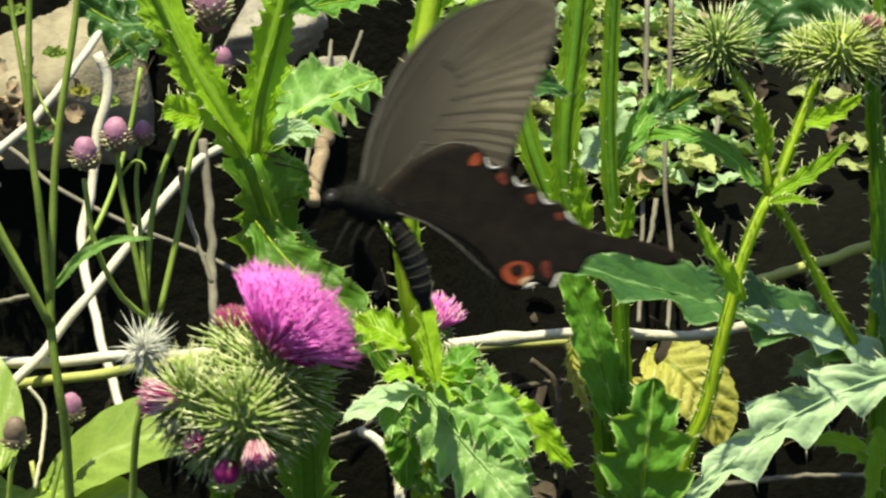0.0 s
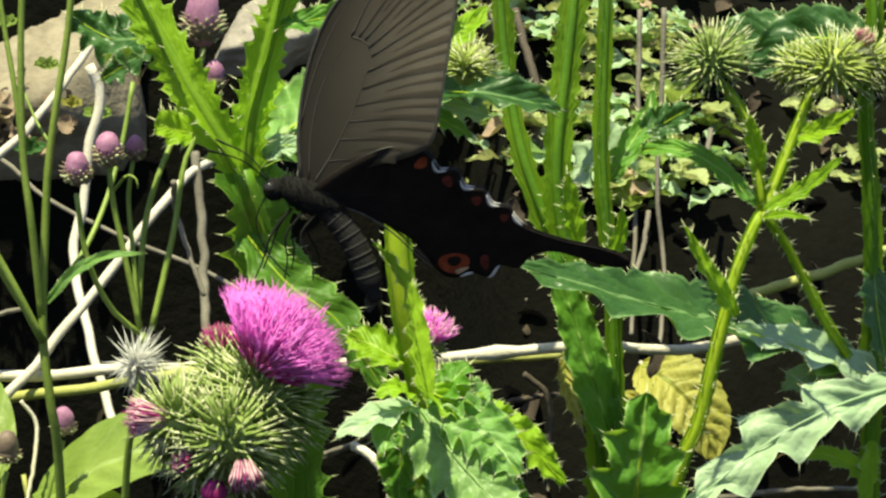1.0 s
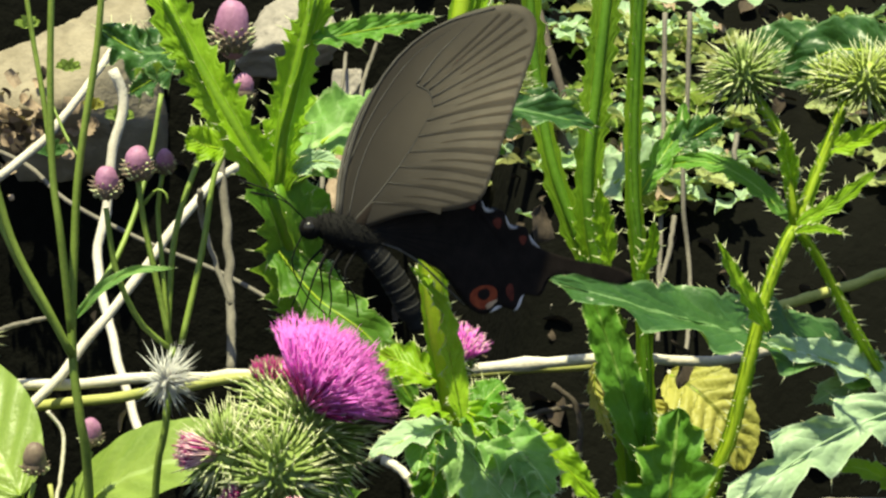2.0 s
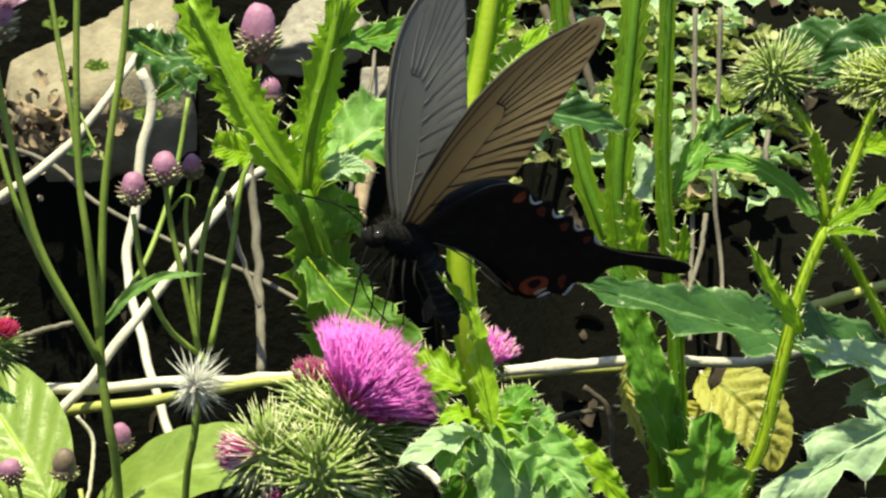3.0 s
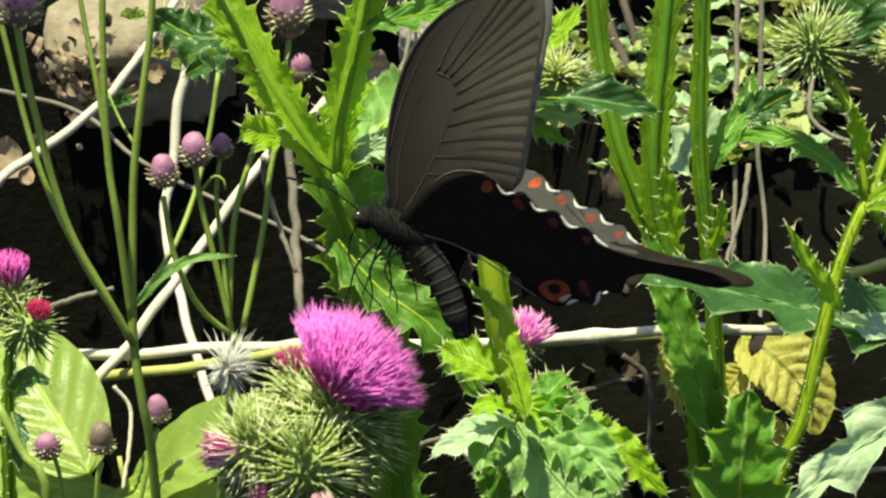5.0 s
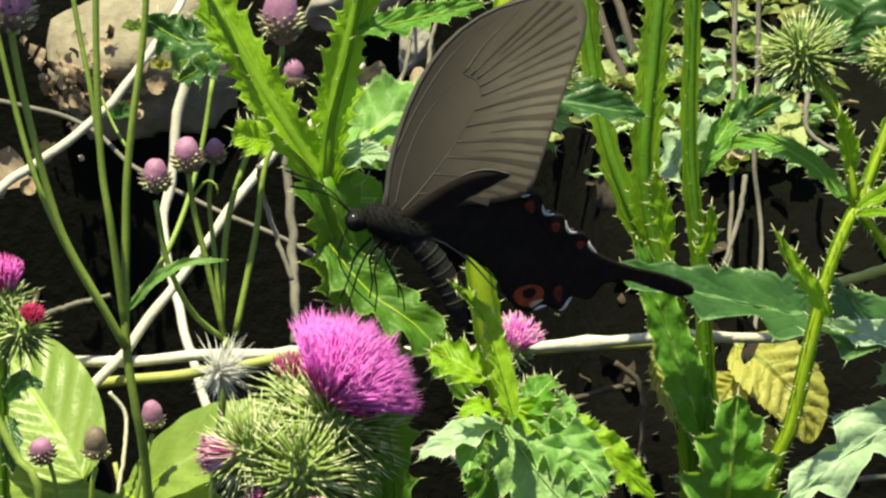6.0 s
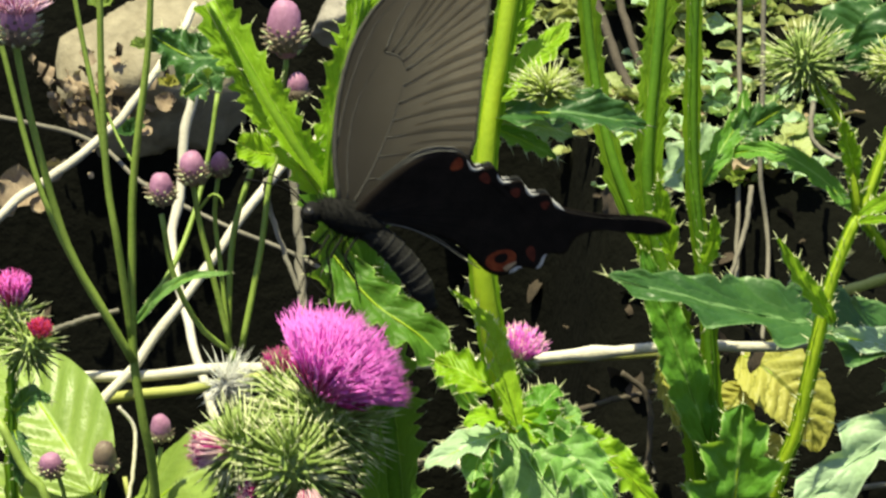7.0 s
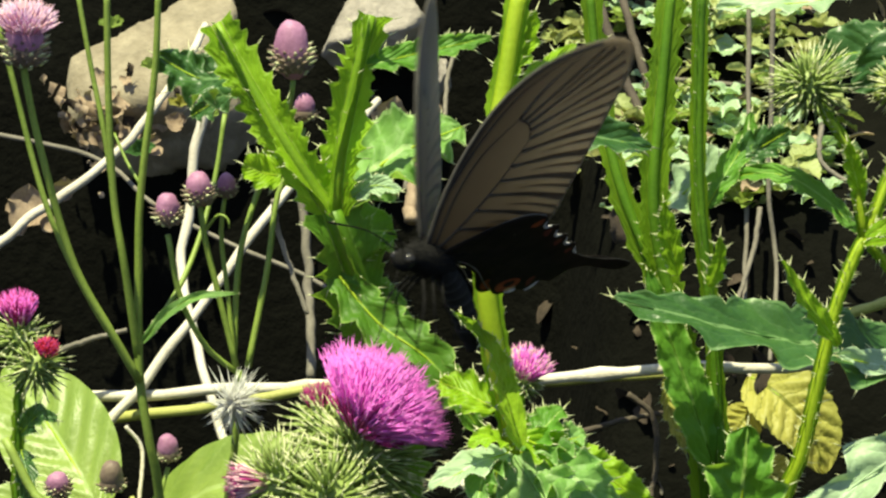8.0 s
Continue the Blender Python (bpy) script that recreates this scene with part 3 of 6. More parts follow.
# ---- ground and bank ----
FAR = ((0.45, 0.56), (0.8, 0.75), (2.0, 0.9), (300.0, 3.0))
HOLLOW = ((-300.0, -0.4), (-3.0, -0.05), (-0.7, 0.0), (0.02, 0.02), (0.20, 0.05), (0.28, 0.12), (0.32, 0.42), *FAR)
LEDGE = ((-300.0, -0.4), (-3.0, -0.05), (-0.7, 0.0), (0.02, 0.02), (0.11, 0.08), (0.15, 0.28), (0.19, 0.345), (0.33, 0.41), *FAR)


def level(profile, y):
    for (a, za), (b, zb) in zip(profile, profile[1:]):
        if y <= b:
            return za + (zb - za) * (y - a) / (b - a)
    return profile[-1][1]


def ground_height(x, y):
    """A hollow with a steep back wall, and a sunny ledge beside it."""
    s = min(1.0, max(0.0, (x - 0.035) / 0.045))
    s = s * s * (3 - 2 * s)
    z = level(HOLLOW, y) * (1 - s) + level(LEDGE, y) * s
    near = 1.0 if abs(x) < 1.2 and -1.0 < y < 1.2 else 0.0
    p = Vector((x, y, z))
    return z + near * (0.022 * noise.noise(p * 9) + 0.010 * noise.noise(p * 30) + 0.004 * noise.noise(p * 90))


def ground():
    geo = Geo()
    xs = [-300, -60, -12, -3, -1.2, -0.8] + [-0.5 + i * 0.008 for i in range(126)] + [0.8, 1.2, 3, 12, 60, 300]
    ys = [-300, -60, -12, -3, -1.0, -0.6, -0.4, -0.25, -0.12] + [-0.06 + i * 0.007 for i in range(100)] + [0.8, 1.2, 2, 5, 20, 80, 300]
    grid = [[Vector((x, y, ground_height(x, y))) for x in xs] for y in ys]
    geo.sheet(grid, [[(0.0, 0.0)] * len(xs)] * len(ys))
    lone("ground", geo, SOIL, "bare earth rising to a steep bank, coloured near-black for shade", "ground", (0, 0, 0), kind="structure")


ground()


def on_ground(x, y, lift=0.0):
    return Vector((x, y, ground_height(x, y) + lift))


def rock(c, radii, turn, mat, label, seed, faces=()):
    """A blunt stone; faces: (outward direction, distance from its middle) of its broad flat sides."""
    geo, rnd = Geo(), random.Random(seed)
    cuts = [(Vector([rnd.gauss(0, 1) for _ in range(3)]).normalized(), rnd.uniform(0.5, 0.8)) for _ in range(22)]
    m = Euler([radians(a) for a in turn]).to_matrix()
    for q, away in faces:
        q = m.transposed() @ Vector(q).normalized()
        q = Vector((q.x * radii[0], q.y * radii[1], q.z * radii[2]))
        cuts.append((q.normalized(), away / q.length))
    seg, rings = 64, 44
    for i in range(rings + 1):
        th = math.pi * i / rings
        for k in range(seg):
            ph = 2 * math.pi * k / seg
            d = Vector((math.sin(th) * math.cos(ph), math.sin(th) * math.sin(ph), math.cos(th)))
            s = min([1.0] + [w / max(d.dot(q), 1e-3) for q, w in cuts if d.dot(q) > 0.05])
            s *= 1 + 0.06 * noise.noise(d * 3 + Vector((seed, 0, 0))) + 0.035 * noise.noise(d * 9) + 0.02 * noise.noise(d * 24)
            geo.v.append(Vector(c) + m @ Vector((d.x * radii[0], d.y * radii[1], d.z * radii[2])) * s)
    for i in range(rings):
        for k in range(seg):
            a, b = i * seg + k, i * seg + (k + 1) % seg
            geo.face((a, a + seg, b + seg, b))
    return lone("rock", geo, mat, label, "rock", c, group="rocks in the bank")


rock((-0.0900, 0.3250, 0.3720), (0.060, 0.054, 0.095), (0, 0, -6), STONE, "sunlit beige stone set in the earth bank", 4, (((-0.30, -0.66, 0.69), 0.018), ((0.1, 0.1, -1.0), 0.041), ((0.95, -0.1, 0.2), 0.032), ((-0.95, -0.2, 0.1), 0.036)))
rock((-0.0081, 0.3000, 0.3861), (0.026, 0.022, 0.020), (50, -6, 5), STONE_GREY, "pale grey stone set in the earth bank", 9, (((0.1, -0.75, 0.65), 0.0098),))
rock((0.0007, 0.3600, 0.3609), (0.018, 0.02, 0.012), (50, 10, 12), STONE_GREY, "small grey stone between the stalks", 12)


def dry_leaf(c, size, turn, mat, seed, label="curled brown dead leaf lying on the bank"):
    """One dead leaf, curled and ragged."""
    rnd, geo = random.Random(seed), Geo()
    m = Euler([radians(a) for a in turn]).to_matrix()
    grid, uvs = [], []
    for i in range(13):
        u, row, uvr = i / 12, [], []
        w = math.sin(math.pi * u**0.8) ** 0.7 * (0.45 + 0.08 * rnd.uniform(-1, 1))
        for j in range(9):
            v = j / 4 - 1
            z = 0.22 * v * v * w + 0.12 * math.sin(u * 5 + seed) + 0.06 * noise.noise(Vector((u * 4, v * 2, seed)))
            row.append(Vector(c) + m @ (Vector((v * w, u - 0.5, z)) * size))
            uvr.append((u, 0.5 + v * 0.5))
        grid.append(row)
        uvs.append(uvr)
    geo.sheet(grid, uvs)
    return lone("dry_leaf", geo, mat, label, "leaf", group="dead leaves on the bank")


def litter():
    """Dead leaves, chips and bits on the bank."""
    rnd, geo = random.Random(11), Geo()
    for i in range(900):
        x, y = rnd.uniform(-0.24, 0.28), rnd.uniform(0.10, 0.55)
        c = on_ground(x, y, 0.002)
        m = Euler([rnd.uniform(-0.6, 1.6), rnd.uniform(-0.6, 0.6), rnd.uniform(0, 6.28)]).to_matrix()
        s, w = rnd.uniform(0.004, 0.013), rnd.uniform(0.25, 0.5)
        grid = [[c + m @ (Vector((v * w * math.sin(math.pi * (0.06 + 0.88 * u)), u - 0.5, 0.25 * v * v * w + 0.15 * math.sin(3 * u))) * s) for v in (-1, -0.4, 0.4, 1)] for u in (0, 0.25, 0.5, 0.75, 1)]
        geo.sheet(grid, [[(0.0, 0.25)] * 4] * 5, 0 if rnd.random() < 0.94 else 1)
    lone("leaf_litter", geo, [LITTER, DRY], "dead leaf litter on the bank, darkened in colour for shade", "litter", (0, 0.3, 0.3), kind="stuff")


litter()
rock((0.0132, 0.2800, 0.3681), (0.009, 0.010, 0.016), (30, 10, 12), STONE_GREY, "small upright grey stone in the hollow", 15)
for k, (c, s, turn) in enumerate((
    ((-0.1324, 0.2600, 0.3261), 0.016, (70, 10, 20)),
    ((-0.1282, 0.2700, 0.3200), 0.013, (60, -20, 80)),
    ((-0.1347, 0.2500, 0.3240), 0.014, (80, 30, 140)),
    ((-0.1149, 0.2850, 0.3569), 0.014, (60, 20, 60)),
    ((-0.1223, 0.2800, 0.3285), 0.010, (80, 0, 200)),
    ((-0.1067, 0.2850, 0.3548), 0.010, (50, 10, 110)),
    ((-0.0820, 0.2850, 0.3527), 0.008, (70, 30, 20)),
    ((-0.0019, 0.2400, 0.3614), 0.016, (80, 20, 30)),
    ((0.0276, 0.1000, 0.3266), 0.010, (80, 40, 70)),
    ((0.1067, 0.0600, 0.3199), 0.014, (75, 10, 100)),
    ((0.0834, 0.0500, 0.3142), 0.010, (85, 0, 10)),
    ((0.0708, 0.1200, 0.3488), 0.012, (85, 20, 40)),
)):
    # leaves lying in the hollow take the shade-darkened litter colour
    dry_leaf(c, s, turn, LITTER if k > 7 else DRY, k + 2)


def stone_debris():
    """Tan chips, husks and bits of leaf lodged on and under the beige stone."""
    rnd, geo = random.Random(21), Geo()
    for i in range(90):
        a = rnd.gauss(0, 1)
        c = Vector((-0.1060, 0.2860, 0.3520)) + Vector((rnd.gauss(0, 0.012), rnd.uniform(-0.012, 0.012), rnd.gauss(0, 0.010)))
        m = Euler([rnd.uniform(0, 6.3) for _ in range(3)]).to_matrix()
        s, w = rnd.uniform(0.002, 0.0065), rnd.uniform(0.3, 0.55)
        grid = [[c + m @ (Vector((v * w * (1 - 0.6 * abs(u - 0.5)), u - 0.5, 0.3 * v * v * w + 0.2 * math.sin(4 * u + a))) * s) for v in (-1, -0.3, 0.3, 1)] for u in (0, 0.3, 0.6, 1)]
        geo.sheet(grid, [[(0.0, 0.25)] * 4] * 4, rnd.choice((0, 0, 0, 0, 1)))
    lone("dry_debris", geo, [DRY, LITTER], "tan dry chips and husks lodged by the stone", "litter", (-0.1, 0.28, 0.34), kind="stuff")


stone_debris()


def hollow_debris():
    """Bits of dead leaf and husk lying in the hollow between the stems."""
    rnd, geo = random.Random(33), Geo()
    for i in range(150):
        x, y = rnd.uniform(-0.07, 0.13), rnd.uniform(0.03, 0.27)
        c = on_ground(x, y, rnd.uniform(0.001, 0.006))
        m = Euler([rnd.uniform(0, 6.3) for _ in range(3)]).to_matrix()
        s, w, a = rnd.uniform(0.002, 0.006), rnd.uniform(0.15, 0.45), rnd.uniform(0, 6)
        grid = [[c + m @ (Vector((v * w * (1 - 0.7 * abs(u - 0.5)), u - 0.5, 0.3 * v * v * w + 0.25 * math.sin(4 * u + a))) * s) for v in (-1, -0.3, 0.3, 1)] for u in (0, 0.2, 0.4, 0.6, 0.8, 1)]
        # dull dark colours stand in for the hollow's shade
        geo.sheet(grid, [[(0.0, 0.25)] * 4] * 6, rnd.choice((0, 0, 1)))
    lone("dry_debris", geo, [LITTER, TWIG_GREY], "bits of dead leaf in the hollow, coloured dull for its shade", "litter", (0.03, 0.15, 0.1), kind="stuff")


hollow_debris()


def sprig(c, size, seed, mat, label):
    rnd = random.Random(seed)
    c = Vector(c)
    t = thing("sprig", c, label, "seedling", "seedlings by the stone")
    for k in range(6):
        a = k * 1.05 + rnd.uniform(-0.3, 0.3)
        d = Vector((math.cos(a), -0.35, 0.6 + math.sin(a) * 0.5)).normalized()
        broad_leaf(t, [c, c + d * size * 0.5, c + d * size * 0.9 + Vector((0, -0.001, -size * 0.1))], size * 0.26, mat, face=(0, -0.8, 0.6), seed=seed + k, veins=4)


sprig((-0.0781, 0.2700, 0.3613), 0.0055, 300, LEAF_YELLOW, "tiny yellow-green seedling on the stone")
sprig((-0.0680, 0.2600, 0.3588), 0.0070, 310, LEAF_ROUND, "small green seedling beside the kinked stalk")
sprig((-0.0914, 0.2600, 0.3456), 0.0080, 320, LEAF_DARK, "dark green seedling under the stone")
sprig((-0.0869, 0.2700, 0.3748), 0.0060, 330, LEAF_ROUND, "small green seedling on the stone")
sprig((-0.1016, 0.2700, 0.3897), 0.0060, 340, LEAF_ROUND, "small green seedling above the stone")


def undergrowth():
    """Sunlit small leaves of low weeds on the ledge, in loose rosettes."""
    rnd, geo = random.Random(5), Geo()
    for i in range(360):
        x, y = (rnd.uniform(0.050, 0.150) if rnd.random() < 0.85 else rnd.uniform(0.14, 0.3)), 0.185 + 0.2 * rnd.random() ** 1.3
        heart = on_ground(x, y, rnd.uniform(0.001, 0.015))
        if heart.z < (0.342 if x > 0.095 else 0.335):
            continue
        mat = rnd.choice((0, 0, 1, 1, 1, 2, 2))
        big, start = rnd.uniform(0.005, 0.015), rnd.uniform(0, 6)
        for k in range(rnd.choice((2, 3, 4, 5))):
            a = start + k * 1.5 + rnd.uniform(-0.4, 0.4)
            m = Euler((rnd.uniform(-0.2, 0.9), rnd.uniform(-0.5, 0.5), a)).to_matrix()
            s, w, curl = big * rnd.uniform(0.6, 1.15), rnd.uniform(0.24, 0.46), rnd.uniform(0.1, 0.5)
            grid = [[heart + m @ (Vector((v * w * math.sin(math.pi * (0.03 + 0.94 * u) ** 0.8) ** 0.9 * (1 + 0.14 * math.sin(u * 31 + i)), u + 0.08, 0.35 * v * v * w + 0.1 * math.sin(9 * u + v * 2 + i) * abs(v) - curl * u * u)) * s) for v in (-1, -0.5, 0, 0.5, 1)] for u in (0, 0.08, 0.16, 0.25, 0.34, 0.43, 0.52, 0.61, 0.7, 0.79, 0.87, 0.94, 1)]
            geo.sheet(grid, [[(u / 12, 0.5 + v * 0.25) for v in (-2, -1, 0, 1, 2)] for u in range(13)], mat if rnd.random() < 0.96 else 3)
    lone("undergrowth", geo, [LEAF_ROUND, LEAF_WAN, LEAF_PALE, DRY], "sunlit yellow-green low weeds on the ledge of the bank", "weeds", (0.15, 0.3, 0.38), kind="stuff")


undergrowth()

# ---- dead stalks and twigs ----
stick([(-0.1033, 0.1100, 0.2966), (-0.0617, 0.1000, 0.3009), (-0.0310, 0.0900, 0.3059), (0.0345, 0.0600, 0.3157), (0.0653, 0.0450, 0.3226), (0.0805, 0.0400, 0.3253), (0.1125, 0.0450, 0.3244), (0.1356, 0.0600, 0.3247)], 0.0017, 0.0015, STRAW, "pale bleached dead stalk lying across the weeds", seed=2, knots=(0.35, 0.7))
stick([(-0.1049, 0.1200, 0.2877), (-0.0717, 0.1000, 0.2941), (-0.0421, 0.0850, 0.3025), (-0.0107, 0.0800, 0.3086), (0.0349, 0.0700, 0.3122), (0.0816, 0.0500, 0.3210)], 0.0017, 0.0012, STRAW_GREEN, "olive-green fallen stalk beside the bleached one", seed=3)
stick([(-0.0838, 0.0900, 0.2891), (-0.0592, 0.1100, 0.3183), (-0.0324, 0.1400, 0.3523), (-0.0204, 0.1600, 0.3598), (-0.0045, 0.2000, 0.3741)], 0.0016, 0.0013, STRAW, "slanting white dead stalk", seed=4)
stick([(-0.1385, 0.1900, 0.3196), (-0.1232, 0.2000, 0.3319), (-0.0931, 0.2150, 0.3536), (-0.0732, 0.2350, 0.3791), (-0.0658, 0.2500, 0.3926)], 0.0017, 0.0014, STRAW, "slanting white dead stalk", seed=5)
stick([(-0.0657, 0.2000, 0.3831), (-0.0616, 0.2000, 0.3741), (-0.0651, 0.1950, 0.3561), (-0.0656, 0.1900, 0.3400), (-0.0683, 0.1800, 0.3232), (-0.0618, 0.1600, 0.3035), (-0.0539, 0.1400, 0.2847), (-0.0462, 0.1200, 0.2706)], 0.0018, 0.0014, STRAW, "kinked bleached upright dead stalk", seed=6)
stick([(-0.1455, 0.2400, 0.3570), (-0.1031, 0.2300, 0.3489), (-0.0793, 0.2100, 0.3360), (-0.0514, 0.1900, 0.3267), (-0.0278, 0.1700, 0.3217), (-0.0049, 0.1400, 0.3159)], 0.0009, 0.0007, TWIG_GREY, "thin grey dead twig among the weeds", "twig", "twigs", seed=7, category="twig")
stick([(-0.0276, 0.1500, 0.3617), (-0.0245, 0.1400, 0.3400), (-0.0230, 0.1300, 0.3240), (-0.0211, 0.1100, 0.3034)], 0.0015, 0.0014, TWIG_GREY, "grey upright dead stalk", seed=8)
stick([(0.1191, 0.0500, 0.3329), (0.1307, 0.0450, 0.3398), (0.1498, 0.0400, 0.3475), (0.1644, 0.0400, 0.3531), (0.1789, 0.0400, 0.3586)], 0.0015, 0.0014, STRAW_GREEN, "straw-coloured stalk leaning across", seed=9)
for k, (a, b, c, r) in enumerate((
    ((0.0695, 0.2400, 0.4033), (0.0783, 0.2200, 0.3789), (0.0867, 0.2000, 0.3592), 0.0017),
    ((0.0788, 0.2500, 0.4022), (0.0846, 0.2300, 0.3813), (0.0900, 0.2200, 0.3635), 0.0015),
)):
    stick([a, b, c, Vector(c) * 2 - Vector(b)], r, r * 0.9, TWIG, "dark woody stem slanting through the weeds", "woody_stem", "woody stems", 20 + k, category="stem")
for k, pts in enumerate((
    [(0.1249, 0.2000, 0.4078), (0.1243, 0.1900, 0.3740), (0.1229, 0.1800, 0.3478), (0.1251, 0.1700, 0.3236), (0.1191, 0.1300, 0.3041)],
    [(0.1194, 0.2200, 0.4056), (0.1180, 0.2000, 0.3630), (0.1151, 0.1700, 0.3236), (0.1114, 0.1400, 0.3088)],
    [(0.1396, 0.1800, 0.3700), (0.1378, 0.1700, 0.3607), (0.1434, 0.1650, 0.3552), (0.1516, 0.1600, 0.3534)],
    [(0.1203, 0.1800, 0.3422), (0.1177, 0.1700, 0.3312), (0.1104, 0.1500, 0.3173)],
    [(0.0822, 0.2500, 0.3765), (0.1108, 0.2400, 0.3741), (0.1361, 0.2400, 0.3751)],
    [(0.0563, 0.0500, 0.3039), (0.0703, 0.0500, 0.3080), (0.0837, 0.0600, 0.3076)],
    [(0.0702, 0.0500, 0.3152), (0.0773, 0.0500, 0.3088), (0.0780, 0.0450, 0.2973), (0.0762, 0.0400, 0.2874)],
    [(-0.0041, 0.0300, 0.2953), (0.0112, 0.0300, 0.2953), (0.0234, 0.0200, 0.3016)],
    [(-0.0030, 0.0400, 0.2840), (0.0173, 0.0300, 0.2961), (0.0279, 0.0200, 0.3048)],
    [(0.1266, 0.0500, 0.2805), (0.1475, 0.0500, 0.2833), (0.1684, 0.0500, 0.2842)],
    [(-0.0312, 0.1000, 0.3595), (-0.0304, 0.1100, 0.3473), (-0.0217, 0.1000, 0.3255)],
    [(-0.0972, 0.1000, 0.3133), (-0.0853, 0.1000, 0.3177), (-0.0752, 0.1000, 0.3203)],
    [(0.0039, 0.2200, 0.3400), (0.0064, 0.2400, 0.3562), (0.0101, 0.2600, 0.3690), (0.0118, 0.2800, 0.3825)],
    [(0.0171, 0.2500, 0.3545), (0.0180, 0.2700, 0.3716), (0.0230, 0.2900, 0.3853)],
)):
    # twigs 5 and 6, low in the hollow, are coloured darker for its shade
    stick(pts, 0.0009, 0.0007, TWIG if k in (5, 6) else TWIG_GREY, "thin dry grey twig among the weeds", "twig", "twigs", 40 + k, category="twig")
stick([(0.0150, 0.2000, 0.3712), (0.0115, 0.1900, 0.3610), (0.0085, 0.1800, 0.3491), (0.0067, 0.1700, 0.3394)], 0.0028, 0.0024, DRY, "thick brown broken dead stalk", seed=63)
stick([(0.0223, 0.0000, 0.3060), (0.0274, -0.0050, 0.3044), (0.0319, -0.0100, 0.2983), (0.0327, -0.0150, 0.2893)], 0.0013, 0.0013, STRAW, "curved white dead stalk", seed=61)
stick([(-0.0719, 0.0700, 0.2995), (-0.0675, 0.0700, 0.2928), (-0.0675, 0.0650, 0.2825), (-0.0689, 0.0600, 0.2723)], 0.0006, 0.0006, STRAW, "thin white curled stalk", seed=62)

# ---- thistle by the stones ----
def left_thistle():
    t = thing("thistle", (0.0132, 0.0200, 0.1821), "green thistle with ragged spiny winged stems", "thistle", "thistles")
    winged_stem(t, [(0.0132, 0.0200, 0.1821), (0.0089, 0.0000, 0.2874), (0.0043, -0.0050, 0.3340), (-0.0002, -0.0150, 0.3583), (-0.0044, -0.0200, 0.3721), (-0.0072, -0.0200, 0.3804)], 0.0034, 0.0030, 0.0092, STEM, LEAF_SHADED, 1, pitch=0.0058)
    winged_stem(t, [(-0.0061, -0.0200, 0.3776), (-0.0160, -0.0200, 0.3934), (-0.0256, -0.0180, 0.4086), (-0.0352, -0.0150, 0.4257)], 0.0022, 0.0016, 0.0064, STEM_MID, LEAF_LIME, 2, 0.0024, pitch=0.0040, name="branch")
    winged_stem(t, [(-0.0069, -0.0200, 0.3790), (-0.0051, -0.0200, 0.3942), (-0.0017, -0.0200, 0.4107), (0.0025, -0.0200, 0.4283)], 0.0021, 0.0017, 0.0050, STEM_MID, LEAF_LIME, 3, 0.0024, pitch=0.0040, name="branch")
    thistle_leaf(t, [(-0.0050, -0.0180, 0.3803), (0.0015, -0.0120, 0.3880), (0.0110, -0.0060, 0.3933), (0.0245, 0.0000, 0.3981)], 0.0125, LEAF_MID, 5, 0.5, ripple=0.35, seed=4, face=(-0.1, -0.6, 0.8), label="pale-veined spiny lobed leaf")
    thistle_leaf(t, [(-0.0032, -0.0160, 0.3831), (0.0030, -0.0200, 0.3868), (0.0098, -0.0250, 0.3864)], 0.0030, LEAF_PALE, 3, seed=5)
    thistle_leaf(t, [(0.0013, -0.0200, 0.4161), (0.0140, -0.0150, 0.4186), (0.0317, -0.0100, 0.4220)], 0.0036, LEAF, 6, seed=6)
    thistle_leaf(t, [(-0.0291, -0.0080, 0.4122), (-0.0407, 0.0000, 0.4100), (-0.0524, 0.0030, 0.4156)], 0.0070, LEAF_DARK, 5, ripple=0.5, seed=7, label="dark curled spiny leaf")
    thistle_leaf(t, [(-0.0309, 0.0060, 0.4082), (-0.0387, 0.0110, 0.4025), (-0.0451, 0.0160, 0.3981)], 0.0045, LEAF_DARK, 4, seed=17)
    thistle_leaf(t, [(-0.0194, -0.0200, 0.3892), (-0.0240, -0.0220, 0.3902), (-0.0284, -0.0240, 0.3927)], 0.0040, LEAF_LIME, 3, seed=8, deep=0.3, blunt=0.25)
    thistle_leaf(t, [(-0.0058, -0.0180, 0.3702), (0.0002, -0.0100, 0.3728), (0.0071, -0.0050, 0.3725)], 0.0080, LEAF, 3, seed=9, deep=0.4)
    thistle_leaf(t, [(-0.0071, -0.0180, 0.3655), (0.0041, -0.0250, 0.3537), (0.0179, -0.0300, 0.3443), (0.0304, -0.0300, 0.3258)], 0.0062, LEAF_SHADED, 7, seed=10, crumple=0.7, face=(-0.2, -0.6, 0.75))
    thistle_leaf(t, [(-0.0045, -0.0150, 0.3634), (0.0037, -0.0120, 0.3584), (0.0121, -0.0120, 0.3497)], 0.0042, LEAF, 5, seed=18, face=(0.3, -0.7, 0.7))


left_thistle()


